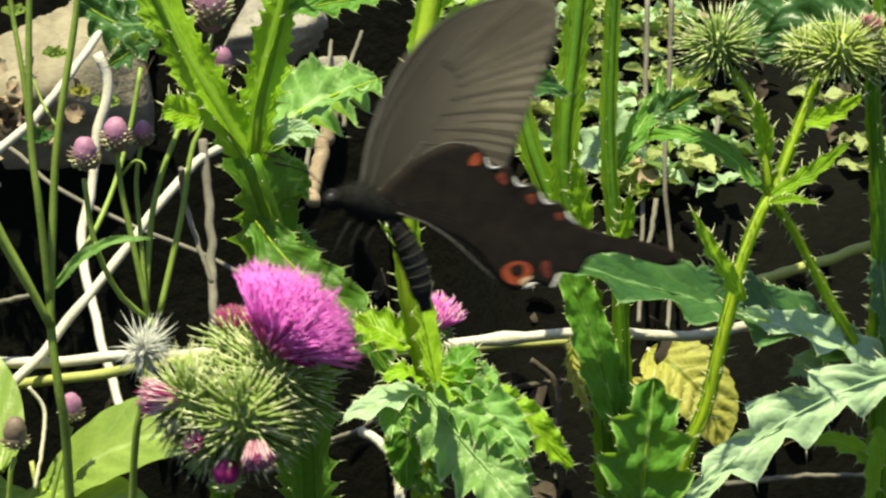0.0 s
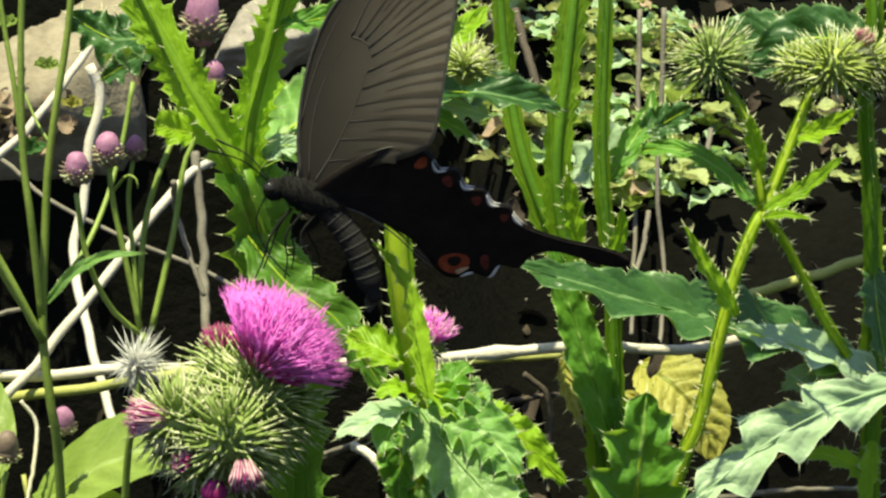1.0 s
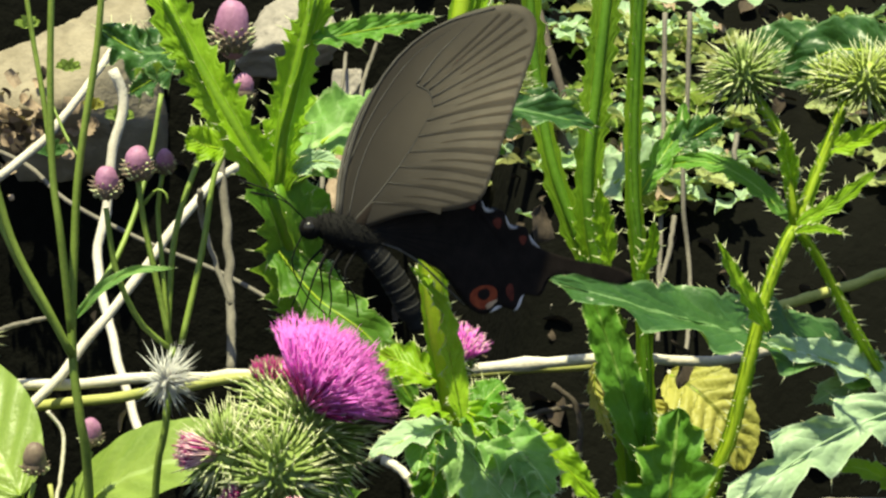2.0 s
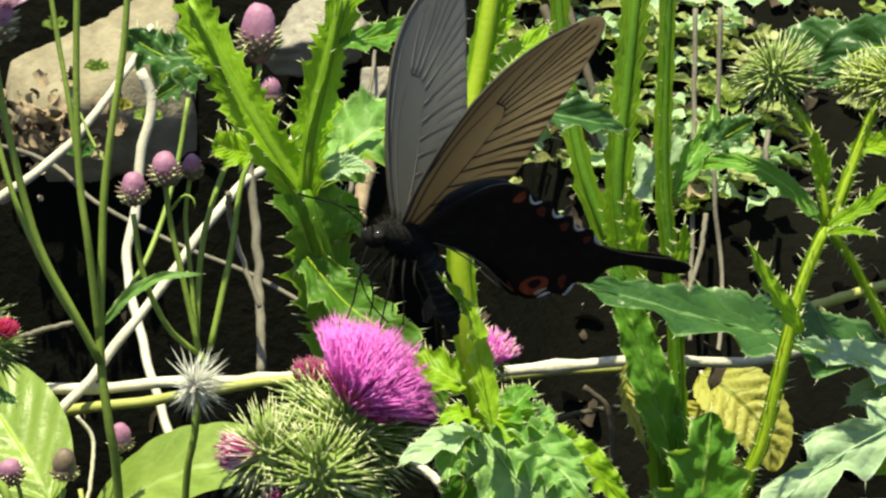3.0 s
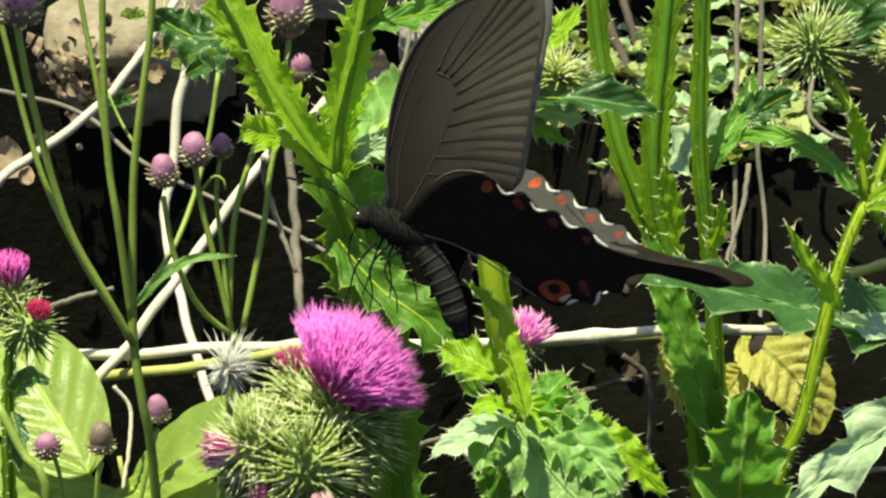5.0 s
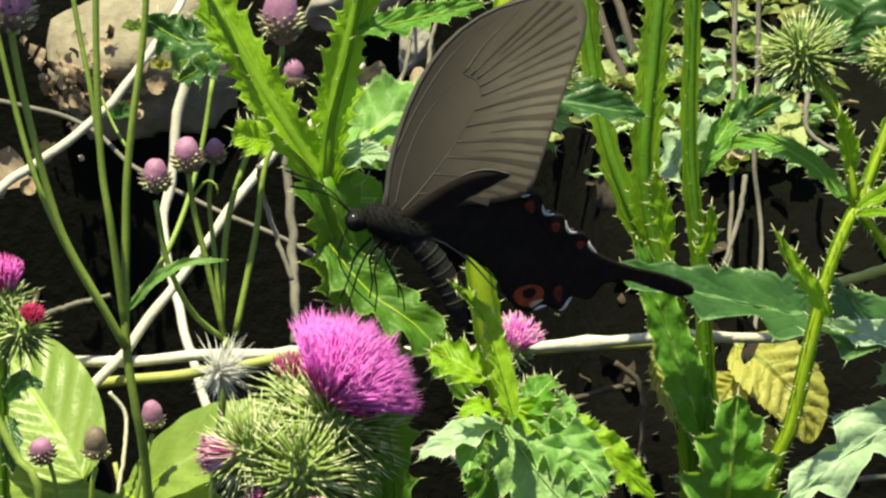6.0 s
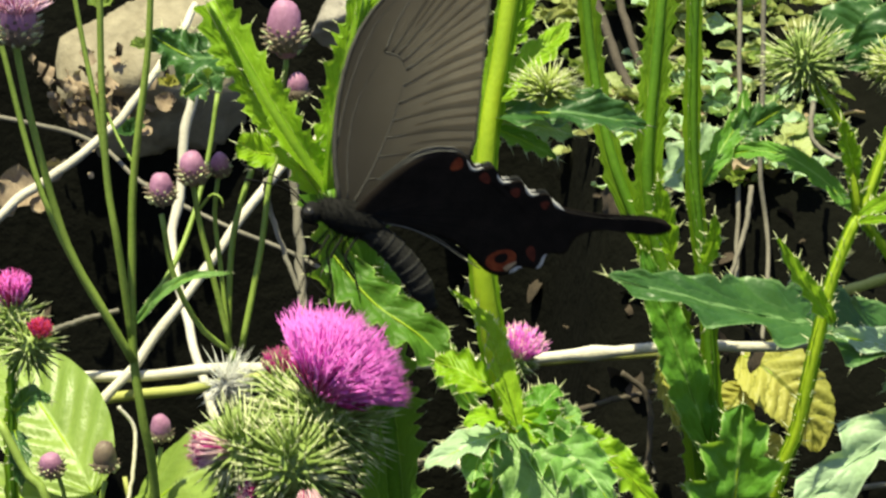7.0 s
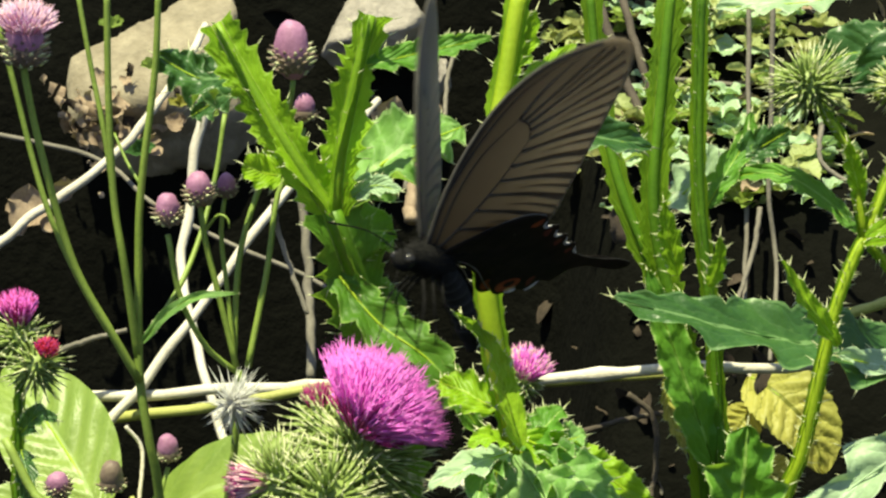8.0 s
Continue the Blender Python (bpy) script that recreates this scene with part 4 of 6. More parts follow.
def middle_thistle():
    t = thing("thistle", (0.0422, -0.0300, 0.2122), "lime-green thistle with a crinkled leaf rosette", "thistle", "thistles")
    winged_stem(t, [(0.0422, -0.0300, 0.2122), (0.0376, -0.0500, 0.3093), (0.0371, -0.0550, 0.3332), (0.0328, -0.0600, 0.3536), (0.0303, -0.0600, 0.3736), (0.0314, -0.0550, 0.3989), (0.0344, -0.0500, 0.4177), (0.0378, -0.0450, 0.4378)], 0.0042, 0.0025, 0.0016, STEM_LIME, LEAF_LIME, 21, sides=(0, 180), pitch=0.0042)
    thistle_leaf(t, [(0.0386, -0.0640, 0.3340), (0.0345, -0.0840, 0.3523), (0.0305, -0.1080, 0.3688), (0.0234, -0.1310, 0.3820)], 0.0028, LEAF_LIME, 6, 0.35, seed=22)
    thistle_leaf(t, [(0.0371, -0.0600, 0.3305), (0.0427, -0.0670, 0.3239), (0.0492, -0.0730, 0.3175), (0.0582, -0.0790, 0.3087)], 0.0096, LEAF_SOFT, 6, 0.45, seed=23, fold=0.12, ripple=0.3, crumple=0.5, rib=LEAF_SOFT, face=(-0.35, -0.45, 0.82), label="broad pale green spiny leaf", blunt=0.4)
    thistle_leaf(t, [(0.0379, -0.0600, 0.3353), (0.0530, -0.0600, 0.3281), (0.0616, -0.0600, 0.3234), (0.0717, -0.0600, 0.3132)], 0.0056, LEAF_LIME, 8, 0.45, fold=0.3, face=(-0.2, -0.6, 0.8), seed=24)
    thistle_leaf(t, [(0.0357, -0.0600, 0.3313), (0.0287, -0.0660, 0.3304), (0.0228, -0.0700, 0.3286), (0.0175, -0.0720, 0.3260)], 0.0048, LEAF_PALE, 3, 0.5, seed=25, crumple=0.6, face=(-0.3, -0.5, 0.8))
    thistle_leaf(t, [(0.0379, -0.0560, 0.3310), (0.0428, -0.0560, 0.3346), (0.0485, -0.0540, 0.3403)], 0.0056, LEAF, 4, 0.5, seed=26, crumple=0.6, face=(-0.3, -0.5, 0.8))
    thistle_leaf(t, [(0.0327, -0.0580, 0.3409), (0.0261, -0.0550, 0.3441), (0.0195, -0.0500, 0.3455)], 0.0050, LEAF_LIME, 4, seed=27)
    thistle_leaf(t, [(0.0331, -0.0560, 0.3256), (0.0328, -0.0560, 0.3174), (0.0327, -0.0560, 0.3063)], 0.0052, LEAF, 4, 0.5, seed=28, face=(-0.3, -0.5, 0.8))
    thistle_leaf(t, [(0.0385, -0.0580, 0.3306), (0.0455, -0.0580, 0.3327), (0.0537, -0.0560, 0.3344)], 0.0056, LEAF_MID, 4, 0.5, seed=201, ripple=0.4, crumple=0.6, face=(-0.3, -0.5, 0.8))
    thistle_leaf(t, [(0.0404, -0.0560, 0.3283), (0.0474, -0.0630, 0.3280), (0.0544, -0.0690, 0.3247), (0.0595, -0.0740, 0.3187)], 0.0068, LEAF_MID, 6, 0.5, seed=202, ripple=0.4, crumple=0.6, face=(-0.3, -0.5, 0.8))
    thistle_leaf(t, [(0.0358, -0.0600, 0.3300), (0.0301, -0.0670, 0.3276), (0.0285, -0.0730, 0.3233)], 0.0050, LEAF_MID, 4, 0.5, seed=203, ripple=0.4, crumple=0.6, face=(-0.4, -0.4, 0.8))
    thistle_leaf(t, [(0.0354, -0.0520, 0.3240), (0.0370, -0.0520, 0.3150), (0.0394, -0.0520, 0.3039)], 0.0070, LEAF_MID, 5, 0.5, seed=204, ripple=0.4, face=(-0.3, -0.5, 0.8))
    thistle_leaf(t, [(0.0426, -0.0540, 0.3267), (0.0504, -0.0600, 0.3230), (0.0556, -0.0660, 0.3165), (0.0594, -0.0720, 0.3087)], 0.0070, LEAF, 5, 0.5, seed=205, ripple=0.45, face=(-0.3, -0.5, 0.8))
    thistle_leaf(t, [(0.0356, -0.0620, 0.3326), (0.0314, -0.0660, 0.3364), (0.0262, -0.0680, 0.3352)], 0.0036, LEAF_LIME, 4, 0.5, seed=206, face=(-0.3, -0.5, 0.8))
    thistle_leaf(t, [(0.0327, -0.0530, 0.4077), (0.0423, -0.0450, 0.4163), (0.0511, -0.0350, 0.4235)], 0.0040, LEAF_LIME, 4, seed=29)
    thistle_leaf(t, [(0.0337, -0.0500, 0.4177), (0.0383, -0.0450, 0.4235), (0.0415, -0.0450, 0.4326)], 0.0032, LEAF_LIME, 4, seed=30)
    thistle_leaf(t, [(0.0318, -0.0540, 0.4046), (0.0442, -0.0480, 0.4043), (0.0575, -0.0440, 0.4026), (0.0690, -0.0400, 0.4000)], 0.0052, LEAF_DARK, 5, 0.2, fold=0.7, rib=STEM_LIME, seed=31, face=(0, -0.75, 0.65))
    thistle_leaf(t, [(0.0325, -0.0500, 0.4026), (0.0431, -0.0450, 0.4009), (0.0516, -0.0450, 0.3985)], 0.0042, LEAF_PALE, 4, seed=32)
    thistle_leaf(t, [(0.0324, -0.0530, 0.4018), (0.0403, -0.0500, 0.3980), (0.0476, -0.0480, 0.3937)], 0.0024, LEAF, 4, seed=33)
    bur(t, (0.0449, -0.0580, 0.4101), (0.1, -0.3, 0.95), 0.0032, 0.0058, 110, [BRACT_LIME, THORN], 34, low=0.1, high=1.5, label="young straw-tipped spiny bud", thick=0.0005)


middle_thistle()


def right_thistle():
    t = thing("thistle", (0.0979, 0.0300, 0.1831), "tall green thistle with three winged stems", "thistle", "thistles")
    winged_stem(t, [(0.0979, 0.0300, 0.1831), (0.0898, 0.0120, 0.2887), (0.0855, 0.0100, 0.3202), (0.0803, 0.0100, 0.3444), (0.0753, 0.0100, 0.3623), (0.0732, 0.0100, 0.3800), (0.0749, 0.0120, 0.4045), (0.0772, 0.0150, 0.4314)], 0.0026, 0.0016, 0.0038, STEM, WING, 41, 0.0016, (0, 180))
    winged_stem(t, [(0.0810, 0.0100, 0.3437), (0.0713, 0.0120, 0.3649), (0.0644, 0.0140, 0.3822), (0.0595, 0.0180, 0.4050), (0.0567, 0.0200, 0.4308)], 0.0019, 0.0014, 0.0026, STEM, WING, 42, 0.0016, (0, 180), name="branch", pitch=0.007)
    winged_stem(t, [(0.0927, 0.0050, 0.2910), (0.0899, 0.0040, 0.3310), (0.0875, 0.0040, 0.3548), (0.0847, 0.0040, 0.3768), (0.0838, 0.0050, 0.4027), (0.0839, 0.0060, 0.4324)], 0.0020, 0.0015, 0.0018, STEM, WING, 43, 0.0016, (0, 180, 75), name="branch", pitch=0.007)
    thistle_leaf(t, [(0.0911, 0.0040, 0.3052), (0.0847, 0.0020, 0.3240), (0.0782, 0.0020, 0.3419), (0.0716, 0.0040, 0.3607)], 0.0050, LEAF, 7, 0.25, 0.15, 0.15, seed=40, spine=0.001, name="broad_wing", rib=STEM)
    thistle_leaf(t, [(0.0798, 0.0080, 0.3583), (0.0772, 0.0040, 0.3681), (0.0752, 0.0000, 0.3791)], 0.0030, LEAF_LIME, 4, seed=44)
    thistle_leaf(t, [(0.0873, 0.0020, 0.3568), (0.0891, -0.0020, 0.3635), (0.0892, -0.0040, 0.3712)], 0.0022, LEAF_LIME, 4, seed=45)
    thistle_leaf(t, [(0.0867, 0.0080, 0.3760), (0.0926, 0.0120, 0.3856), (0.0972, 0.0160, 0.3922), (0.0989, 0.0200, 0.3989)], 0.0035, LEAF, 4, seed=46)
    thistle_leaf(t, [(0.0935, 0.0140, 0.3867), (0.1014, 0.0140, 0.3911), (0.1082, 0.0120, 0.3958)], 0.0048, LEAF_DARK, 4, seed=47)
    thistle_leaf(t, [(0.0777, 0.0300, 0.3717), (0.0863, 0.0200, 0.3804), (0.0980, 0.0150, 0.3865)], 0.0085, LEAF_PALE, 4, 0.35, seed=48, face=(-0.2, -0.6, 0.8), label="pale grey-green lobed leaf")
    thistle_leaf(t, [(0.0945, -0.0150, 0.2861), (0.0943, -0.0200, 0.3024), (0.0956, -0.0200, 0.3267)], 0.0110, LEAF, 4, 0.6, seed=49, label="upright lobed spiny leaf in half shade")
    thistle_leaf(t, [(0.0795, 0.0300, 0.3265), (0.0801, 0.0280, 0.3175), (0.0840, 0.0200, 0.3070)], 0.0022, LEAF_YELLOW, 5, seed=50, label="yellowed withered leaf edge")


right_thistle()


def node_thistle():
    t = thing("thistle", (0.0944, 0.0000, 0.1967), "yellow-green spiny thistle branching into burs", "thistle", "thistles")
    kw = dict(sides=(0, 180, 50, 130), pitch=0.0028, spine=0.0024)
    winged_stem(t, [(0.0944, 0.0000, 0.1967), (0.1040, -0.0120, 0.2944), (0.1099, -0.0140, 0.3175), (0.1141, -0.0140, 0.3397), (0.1176, -0.0120, 0.3555), (0.1225, -0.0090, 0.3682), (0.1246, -0.0080, 0.3717)], 0.0024, 0.0016, 0.0009, STEM_LIME, WING, 51, **kw)
    winged_stem(t, [(0.1244, -0.0080, 0.3710), (0.1229, -0.0080, 0.3811), (0.1193, -0.0060, 0.3952), (0.1134, -0.0040, 0.4034)], 0.0014, 0.0012, 0.0010, STEM_LIME, WING, 52, name="branch", **kw)
    winged_stem(t, [(0.1246, -0.0080, 0.3710), (0.1285, -0.0060, 0.3810), (0.1329, -0.0020, 0.3922), (0.1373, 0.0000, 0.4037)], 0.0014, 0.0012, 0.0010, STEM_LIME, WING, 53, name="branch", **kw)
    winged_stem(t, [(0.1254, -0.0080, 0.3710), (0.1328, -0.0020, 0.3614), (0.1414, 0.0040, 0.3471), (0.1497, 0.0120, 0.3351), (0.1618, 0.0250, 0.3186)], 0.0012, 0.0013, 0.0009, STEM_LIME, WING, 54, name="branch", **kw)
    thistle_leaf(t, [(0.1245, -0.0100, 0.3725), (0.1336, -0.0120, 0.3784), (0.1428, -0.0150, 0.3872)], 0.0022, LEAF_LIME, 4, seed=55)
    thistle_leaf(t, [(0.1243, -0.0100, 0.3706), (0.1291, -0.0150, 0.3722), (0.1346, -0.0200, 0.3720)], 0.0012, LEAF_LIME, 3, seed=56)
    thistle_leaf(t, [(0.1231, -0.0080, 0.3731), (0.1157, -0.0020, 0.3801), (0.1068, 0.0040, 0.3849), (0.0973, 0.0100, 0.3845), (0.0872, 0.0160, 0.3790)], 0.0026, LEAF, 7, 0.45, seed=57)
    thistle_leaf(t, [(0.1185, -0.0140, 0.3457), (0.1113, -0.0200, 0.3553), (0.1066, -0.0260, 0.3620), (0.1013, -0.0320, 0.3714)], 0.0026, LEAF_LIME, 5, seed=58)
    thistle_leaf(t, [(0.1234, -0.0080, 0.3811), (0.1211, -0.0100, 0.3893), (0.1190, -0.0120, 0.3966)], 0.0026, LEAF_LIME, 4, seed=59)
    bur(t, (0.1105, -0.0040, 0.4091), (-0.45, -0.35, 0.8), 0.0050, 0.0072, 150, [BRACT, THORN], 60, thick=0.0006, low=0.1, high=2.3, label="closed green spiny bur with straw tips")
    bur(t, (0.1421, 0.0000, 0.4082), (0.1, -0.45, 0.9), 0.0052, 0.0076, 150, [BRACT_LIME, THORN], 61, thick=0.0006, label="closed yellow-green spiny bur with straw tips")
    bur(t, (0.1341, 0.0060, 0.4077), (-0.7, -0.3, 0.6), 0.0040, 0.0045, 140, [BRACT_LIME, THORN], 62, thick=0.0005, label="small yellow-green spiny bur")
    bur(t, (0.1532, 0.0080, 0.4092), (0.5, -0.4, 0.8), 0.0046, 0.0056, 170, [BRACT_LIME, THORN], 63, thick=0.0006, label="yellow-green spiny bur with a brown tuft")
    tuft(t, (0.1499, 0.0040, 0.4141), (0.2, -0.3, 0.9), 0.0012, 0.004, 0.6, 40, [DRY, PETAL_DEEP], 64, label="brown withered florets")


node_thistle()


def edge_thistle():
    t = thing("thistle", (0.1751, 0.0500, 0.1766), "dark green thistle with broad spiny leaves", "thistle", "thistles")
    winged_stem(t, [(0.1751, 0.0500, 0.1766), (0.1666, 0.0350, 0.2826), (0.1636, 0.0300, 0.3317), (0.1602, 0.0280, 0.3709), (0.1564, 0.0250, 0.3971), (0.1566, 0.0200, 0.4156), (0.1550, 0.0200, 0.4333)], 0.0024, 0.0018, 0.0020, STEM, WING, 71)
    thistle_leaf(t, [(0.1653, 0.0300, 0.3175), (0.1408, 0.0120, 0.3326), (0.1129, 0.0000, 0.3420), (0.0866, -0.0080, 0.3495), (0.0622, -0.0120, 0.3573)], 0.0118, LEAF_DARK, 6, 0.55, rib=LEAF_DARK, spine=0.003, crumple=0.6, seed=72, label="long dark glossy spiny leaf", face=(-0.1, -0.6, 0.8))
    thistle_leaf(t, [(0.1680, 0.0220, 0.3194), (0.1426, 0.0060, 0.3324), (0.1197, -0.0040, 0.3403)], 0.0080, LEAF_PALE, 4, 0.6, seed=73, face=(-0.1, -0.6, 0.8), label="pale mint-green lobed leaf")
    thistle_leaf(t, [(0.1657, 0.0000, 0.3260), (0.1469, -0.0060, 0.3209), (0.1273, -0.0120, 0.3114), (0.1037, -0.0200, 0.2937)], 0.0090, LEAF_PALE, 4, 0.85, fold=0.2, ripple=0.5, rib=LEAF_PALE, spine=0.0035, seed=74, label="pale silvery spiny lobed leaf")
    thistle_leaf(t, [(0.1519, 0.0200, 0.3242), (0.1433, 0.0150, 0.3243), (0.1361, 0.0120, 0.3210)], 0.0042, LEAF_PALE, 3, seed=75)
    thistle_leaf(t, [(0.1661, 0.0300, 0.2920), (0.1533, 0.0200, 0.3007), (0.1400, 0.0150, 0.3033)], 0.0030, LEAF_LIME, 4, seed=76)
    thistle_leaf(t, [(0.1654, 0.0300, 0.3032), (0.1622, 0.0200, 0.2946), (0.1603, 0.0150, 0.2833)], 0.0025, LEAF_LIME, 4, seed=77)
    thistle_leaf(t, [(0.1364, 0.0300, 0.3860), (0.1445, 0.0250, 0.3889), (0.1529, 0.0200, 0.3953)], 0.0032, LEAF_LIME, 4, seed=78, label="bright leaf with light through it")
    thistle_leaf(t, [(0.1261, 0.0200, 0.4324), (0.1147, 0.0200, 0.4277), (0.1018, 0.0200, 0.4266), (0.0891, 0.0200, 0.4257)], 0.0052, LEAF_PALE, 5, 0.3, seed=80, face=(-0.1, -0.5, 0.85), label="pale green leaf bending away from the stem")
    thistle_leaf(t, [(0.1563, 0.0200, 0.4126), (0.1394, 0.0300, 0.4127), (0.1271, 0.0350, 0.4028)], 0.0080, LEAF_DARK, 4, 0.35, seed=79)
    thistle_leaf(t, [(0.1623, 0.0300, 0.3520), (0.1624, 0.0200, 0.3400), (0.1645, 0.0150, 0.3272)], 0.0040, LEAF_DARK, 4, seed=80)
    thistle_leaf(t, [(0.1426, 0.0400, 0.4108), (0.1293, 0.0500, 0.4102), (0.1165, 0.0550, 0.4042)], 0.0075, LEAF_DARK, 4, 0.3, seed=81)


edge_thistle()


# ---- slim plants with mauve buds ----
def slim_plant():
    t = thing("knapweed", (-0.0509, 0.0300, 0.1828), "slender branching weed with small mauve buds", "weed", "bud-bearing weeds")
    stem(t, [(-0.0509, 0.0300, 0.1828), (-0.0538, 0.0050, 0.2923), (-0.0558, 0.0000, 0.3153), (-0.0580, 0.0000, 0.3333), (-0.0576, 0.0000, 0.3614), (-0.0565, 0.0000, 0.3818), (-0.0523, 0.0000, 0.4118), (-0.0509, 0.0000, 0.4329)], 0.0021, 0.0010, SLIM)
    stem(t, [(-0.0582, 0.0000, 0.3378), (-0.0607, -0.0040, 0.3638), (-0.0628, -0.0040, 0.3797), (-0.0635, -0.0040, 0.4039), (-0.0632, -0.0040, 0.4333)], 0.0013, 0.0010, SLIM, "branch")
    stem(t, [(-0.0619, -0.0020, 0.3706), (-0.0654, 0.0000, 0.3962), (-0.0686, 0.0020, 0.4129), (-0.0719, 0.0040, 0.4324)], 0.0009, 0.0008, SLIM, "branch")
    stem(t, [(-0.0579, -0.0010, 0.3321), (-0.0638, -0.0040, 0.3447), (-0.0732, -0.0060, 0.3642), (-0.0801, -0.0080, 0.3932), (-0.0832, -0.0100, 0.4132), (-0.0835, -0.0100, 0.4188)], 0.0014, 0.0011, SLIM, "branch")
    stem(t, [(-0.0589, 0.0020, 0.3335), (-0.0705, 0.0040, 0.3516), (-0.0815, 0.0060, 0.3762), (-0.0899, 0.0080, 0.4107), (-0.0930, 0.0080, 0.4235)], 0.0010, 0.0009, SLIM, "branch")
    stem(t, [(-0.0567, 0.0000, 0.3832), (-0.0605, 0.0040, 0.3883), (-0.0640, 0.0080, 0.3948)], 0.0006, 0.0004, SLIM, "twiglet")
    stem(t, [(-0.0572, 0.0000, 0.3422), (-0.0495, 0.0100, 0.3525), (-0.0444, 0.0200, 0.3645), (-0.0409, 0.0300, 0.3791), (-0.0385, 0.0350, 0.3956)], 0.0010, 0.0008, SLIM, "branch")
    thistle_leaf(t, [(-0.0572, 0.0000, 0.3419), (-0.0501, -0.0040, 0.3506), (-0.0419, -0.0060, 0.3555), (-0.0315, -0.0080, 0.3569)], 0.0012, LEAF_MID, 3, 0.1, seed=91, spine=0.0005, label="narrow leaf")
    bud(t, (-0.0829, -0.0100, 0.4195), (0.1, -0.2, 1), 0.0052, 92, open_=1.3, label="opening pale mauve flower head")
    return t


slim_plant()


def bud_plant():
    t = thing("knapweed", (-0.0398, 0.0300, 0.1828), "slim weed with a cluster of mauve buds", "weed", "bud-bearing weeds")
    stem(t, [(-0.0398, 0.0300, 0.1828), (-0.0368, 0.0050, 0.2908), (-0.0340, 0.0000, 0.3138), (-0.0326, 0.0000, 0.3348)], 0.0014, 0.0012, SLIM)
    stem(t, [(-0.0326, 0.0000, 0.3341), (-0.0405, -0.0020, 0.3413), (-0.0467, -0.0040, 0.3550), (-0.0493, -0.0050, 0.3712)], 0.0010, 0.0009, SLIM, "branch")
    stem(t, [(-0.0331, 0.0000, 0.3356), (-0.0369, 0.0000, 0.3526), (-0.0405, 0.0000, 0.3687), (-0.0416, 0.0000, 0.3775)], 0.0010, 0.0009, SLIM, "branch")
    stem(t, [(-0.0337, 0.0010, 0.3361), (-0.0355, 0.0040, 0.3546), (-0.0371, 0.0060, 0.3690), (-0.0359, 0.0060, 0.3792)], 0.0008, 0.0007, SLIM, "branch")
    stem(t, [(-0.0340, 0.0030, 0.3370), (-0.0331, 0.0080, 0.3597), (-0.0300, 0.0120, 0.3736), (-0.0249, 0.0200, 0.3869), (-0.0204, 0.0200, 0.3988), (-0.0191, 0.0200, 0.4083)], 0.0010, 0.0009, SLIM, "branch")
    stem(t, [(-0.0303, 0.0010, 0.3353), (-0.0254, 0.0060, 0.3601), (-0.0230, 0.0120, 0.3781), (-0.0181, 0.0160, 0.3877), (-0.0165, 0.0180, 0.3947)], 0.0011, 0.0008, SLIM, "branch")
    geo = Geo()
    geo.tube(along([(-0.0405, 0.0000, 0.3714), (-0.0369, -0.0020, 0.3757), (-0.0344, -0.0030, 0.3749), (-0.0341, -0.0030, 0.3726)], 10), [0.0005 - 0.00003 * i for i in range(10)], 5)
    part("tendril", geo, SLIM, t)
    bud(t, (-0.0493, -0.0050, 0.3770), (0.05, -0.2, 1), 0.0034, 93, label="round mauve bud")
    bud(t, (-0.0418, 0.0000, 0.3814), (-0.05, -0.2, 1), 0.0036, 94, label="round mauve bud")
    bud(t, (-0.0356, 0.0060, 0.3813), (0.1, -0.3, 1), 0.0026, 95, label="small mauve bud with prickly scales")
    bud(t, (-0.0163, 0.0180, 0.3994), (0.0, -0.15, 1), 0.0030, 96, label="smooth pink bud", scaly=False)
    bud(t, (-0.0194, 0.0200, 0.4134), (-0.05, -0.1, 1), 0.0050, 97, 1.6, label="large mauve-pink bud with brown scales")
    geo, rnd = Geo(), random.Random(98)
    c = Vector((-0.0337, -0.0080, 0.3281))
    for i in range(210):
        d = Vector([rnd.gauss(0, 1) for _ in range(3)]).normalized()
        d = (d + Vector((0.25, -0.25, 0.05))).normalized()
        geo.spine(c, d, 0.0094 * rnd.uniform(0.6, 1.2), 0.0003, 0, Vector([rnd.uniform(-0.25, 0.25) for _ in range(3)]))
    geo.blob(c, (0.0015, 0.0015, 0.0018))
    part("seed_tuft", geo, PAPPUS, t, "white feathery seed tuft")
    return t


bud_plant()


def low_buds():
    t = thing("knapweed", (-0.0792, 0.0500, 0.1658), "low weed with dark mauve buds", "weed", "bud-bearing weeds")
    stem(t, [(-0.0792, 0.0500, 0.1658), (-0.0745, 0.0450, 0.2704), (-0.0727, 0.0450, 0.2852)], 0.0010, 0.0009, SLIM)
    stem(t, [(-0.0792, 0.0500, 0.1834), (-0.0831, 0.0450, 0.2703), (-0.0851, 0.0420, 0.2876)], 0.0009, 0.0008, SLIM, "branch")
    stem(t, [(-0.0781, 0.0500, 0.1835), (-0.0634, 0.0500, 0.2688), (-0.0582, 0.0550, 0.2919)], 0.0009, 0.0008, SLIM, "branch")
    bud(t, (-0.0726, 0.0450, 0.2914), (0.0, -0.2, 1), 0.0036, 101, 1.4, label="dark purple-brown bud", scaly=False, mats=(SCALE, SCALE, THORN))
    bud(t, (-0.0870, 0.0420, 0.2905), (-0.1, -0.4, 1), 0.0034, 102, 1.0, label="grey-green scaly bud")
    bud(t, (-0.0581, 0.0550, 0.2969), (0.0, -0.2, 1), 0.0032, 103, 1.3, label="dusky pink bud", scaly=False)


low_buds()


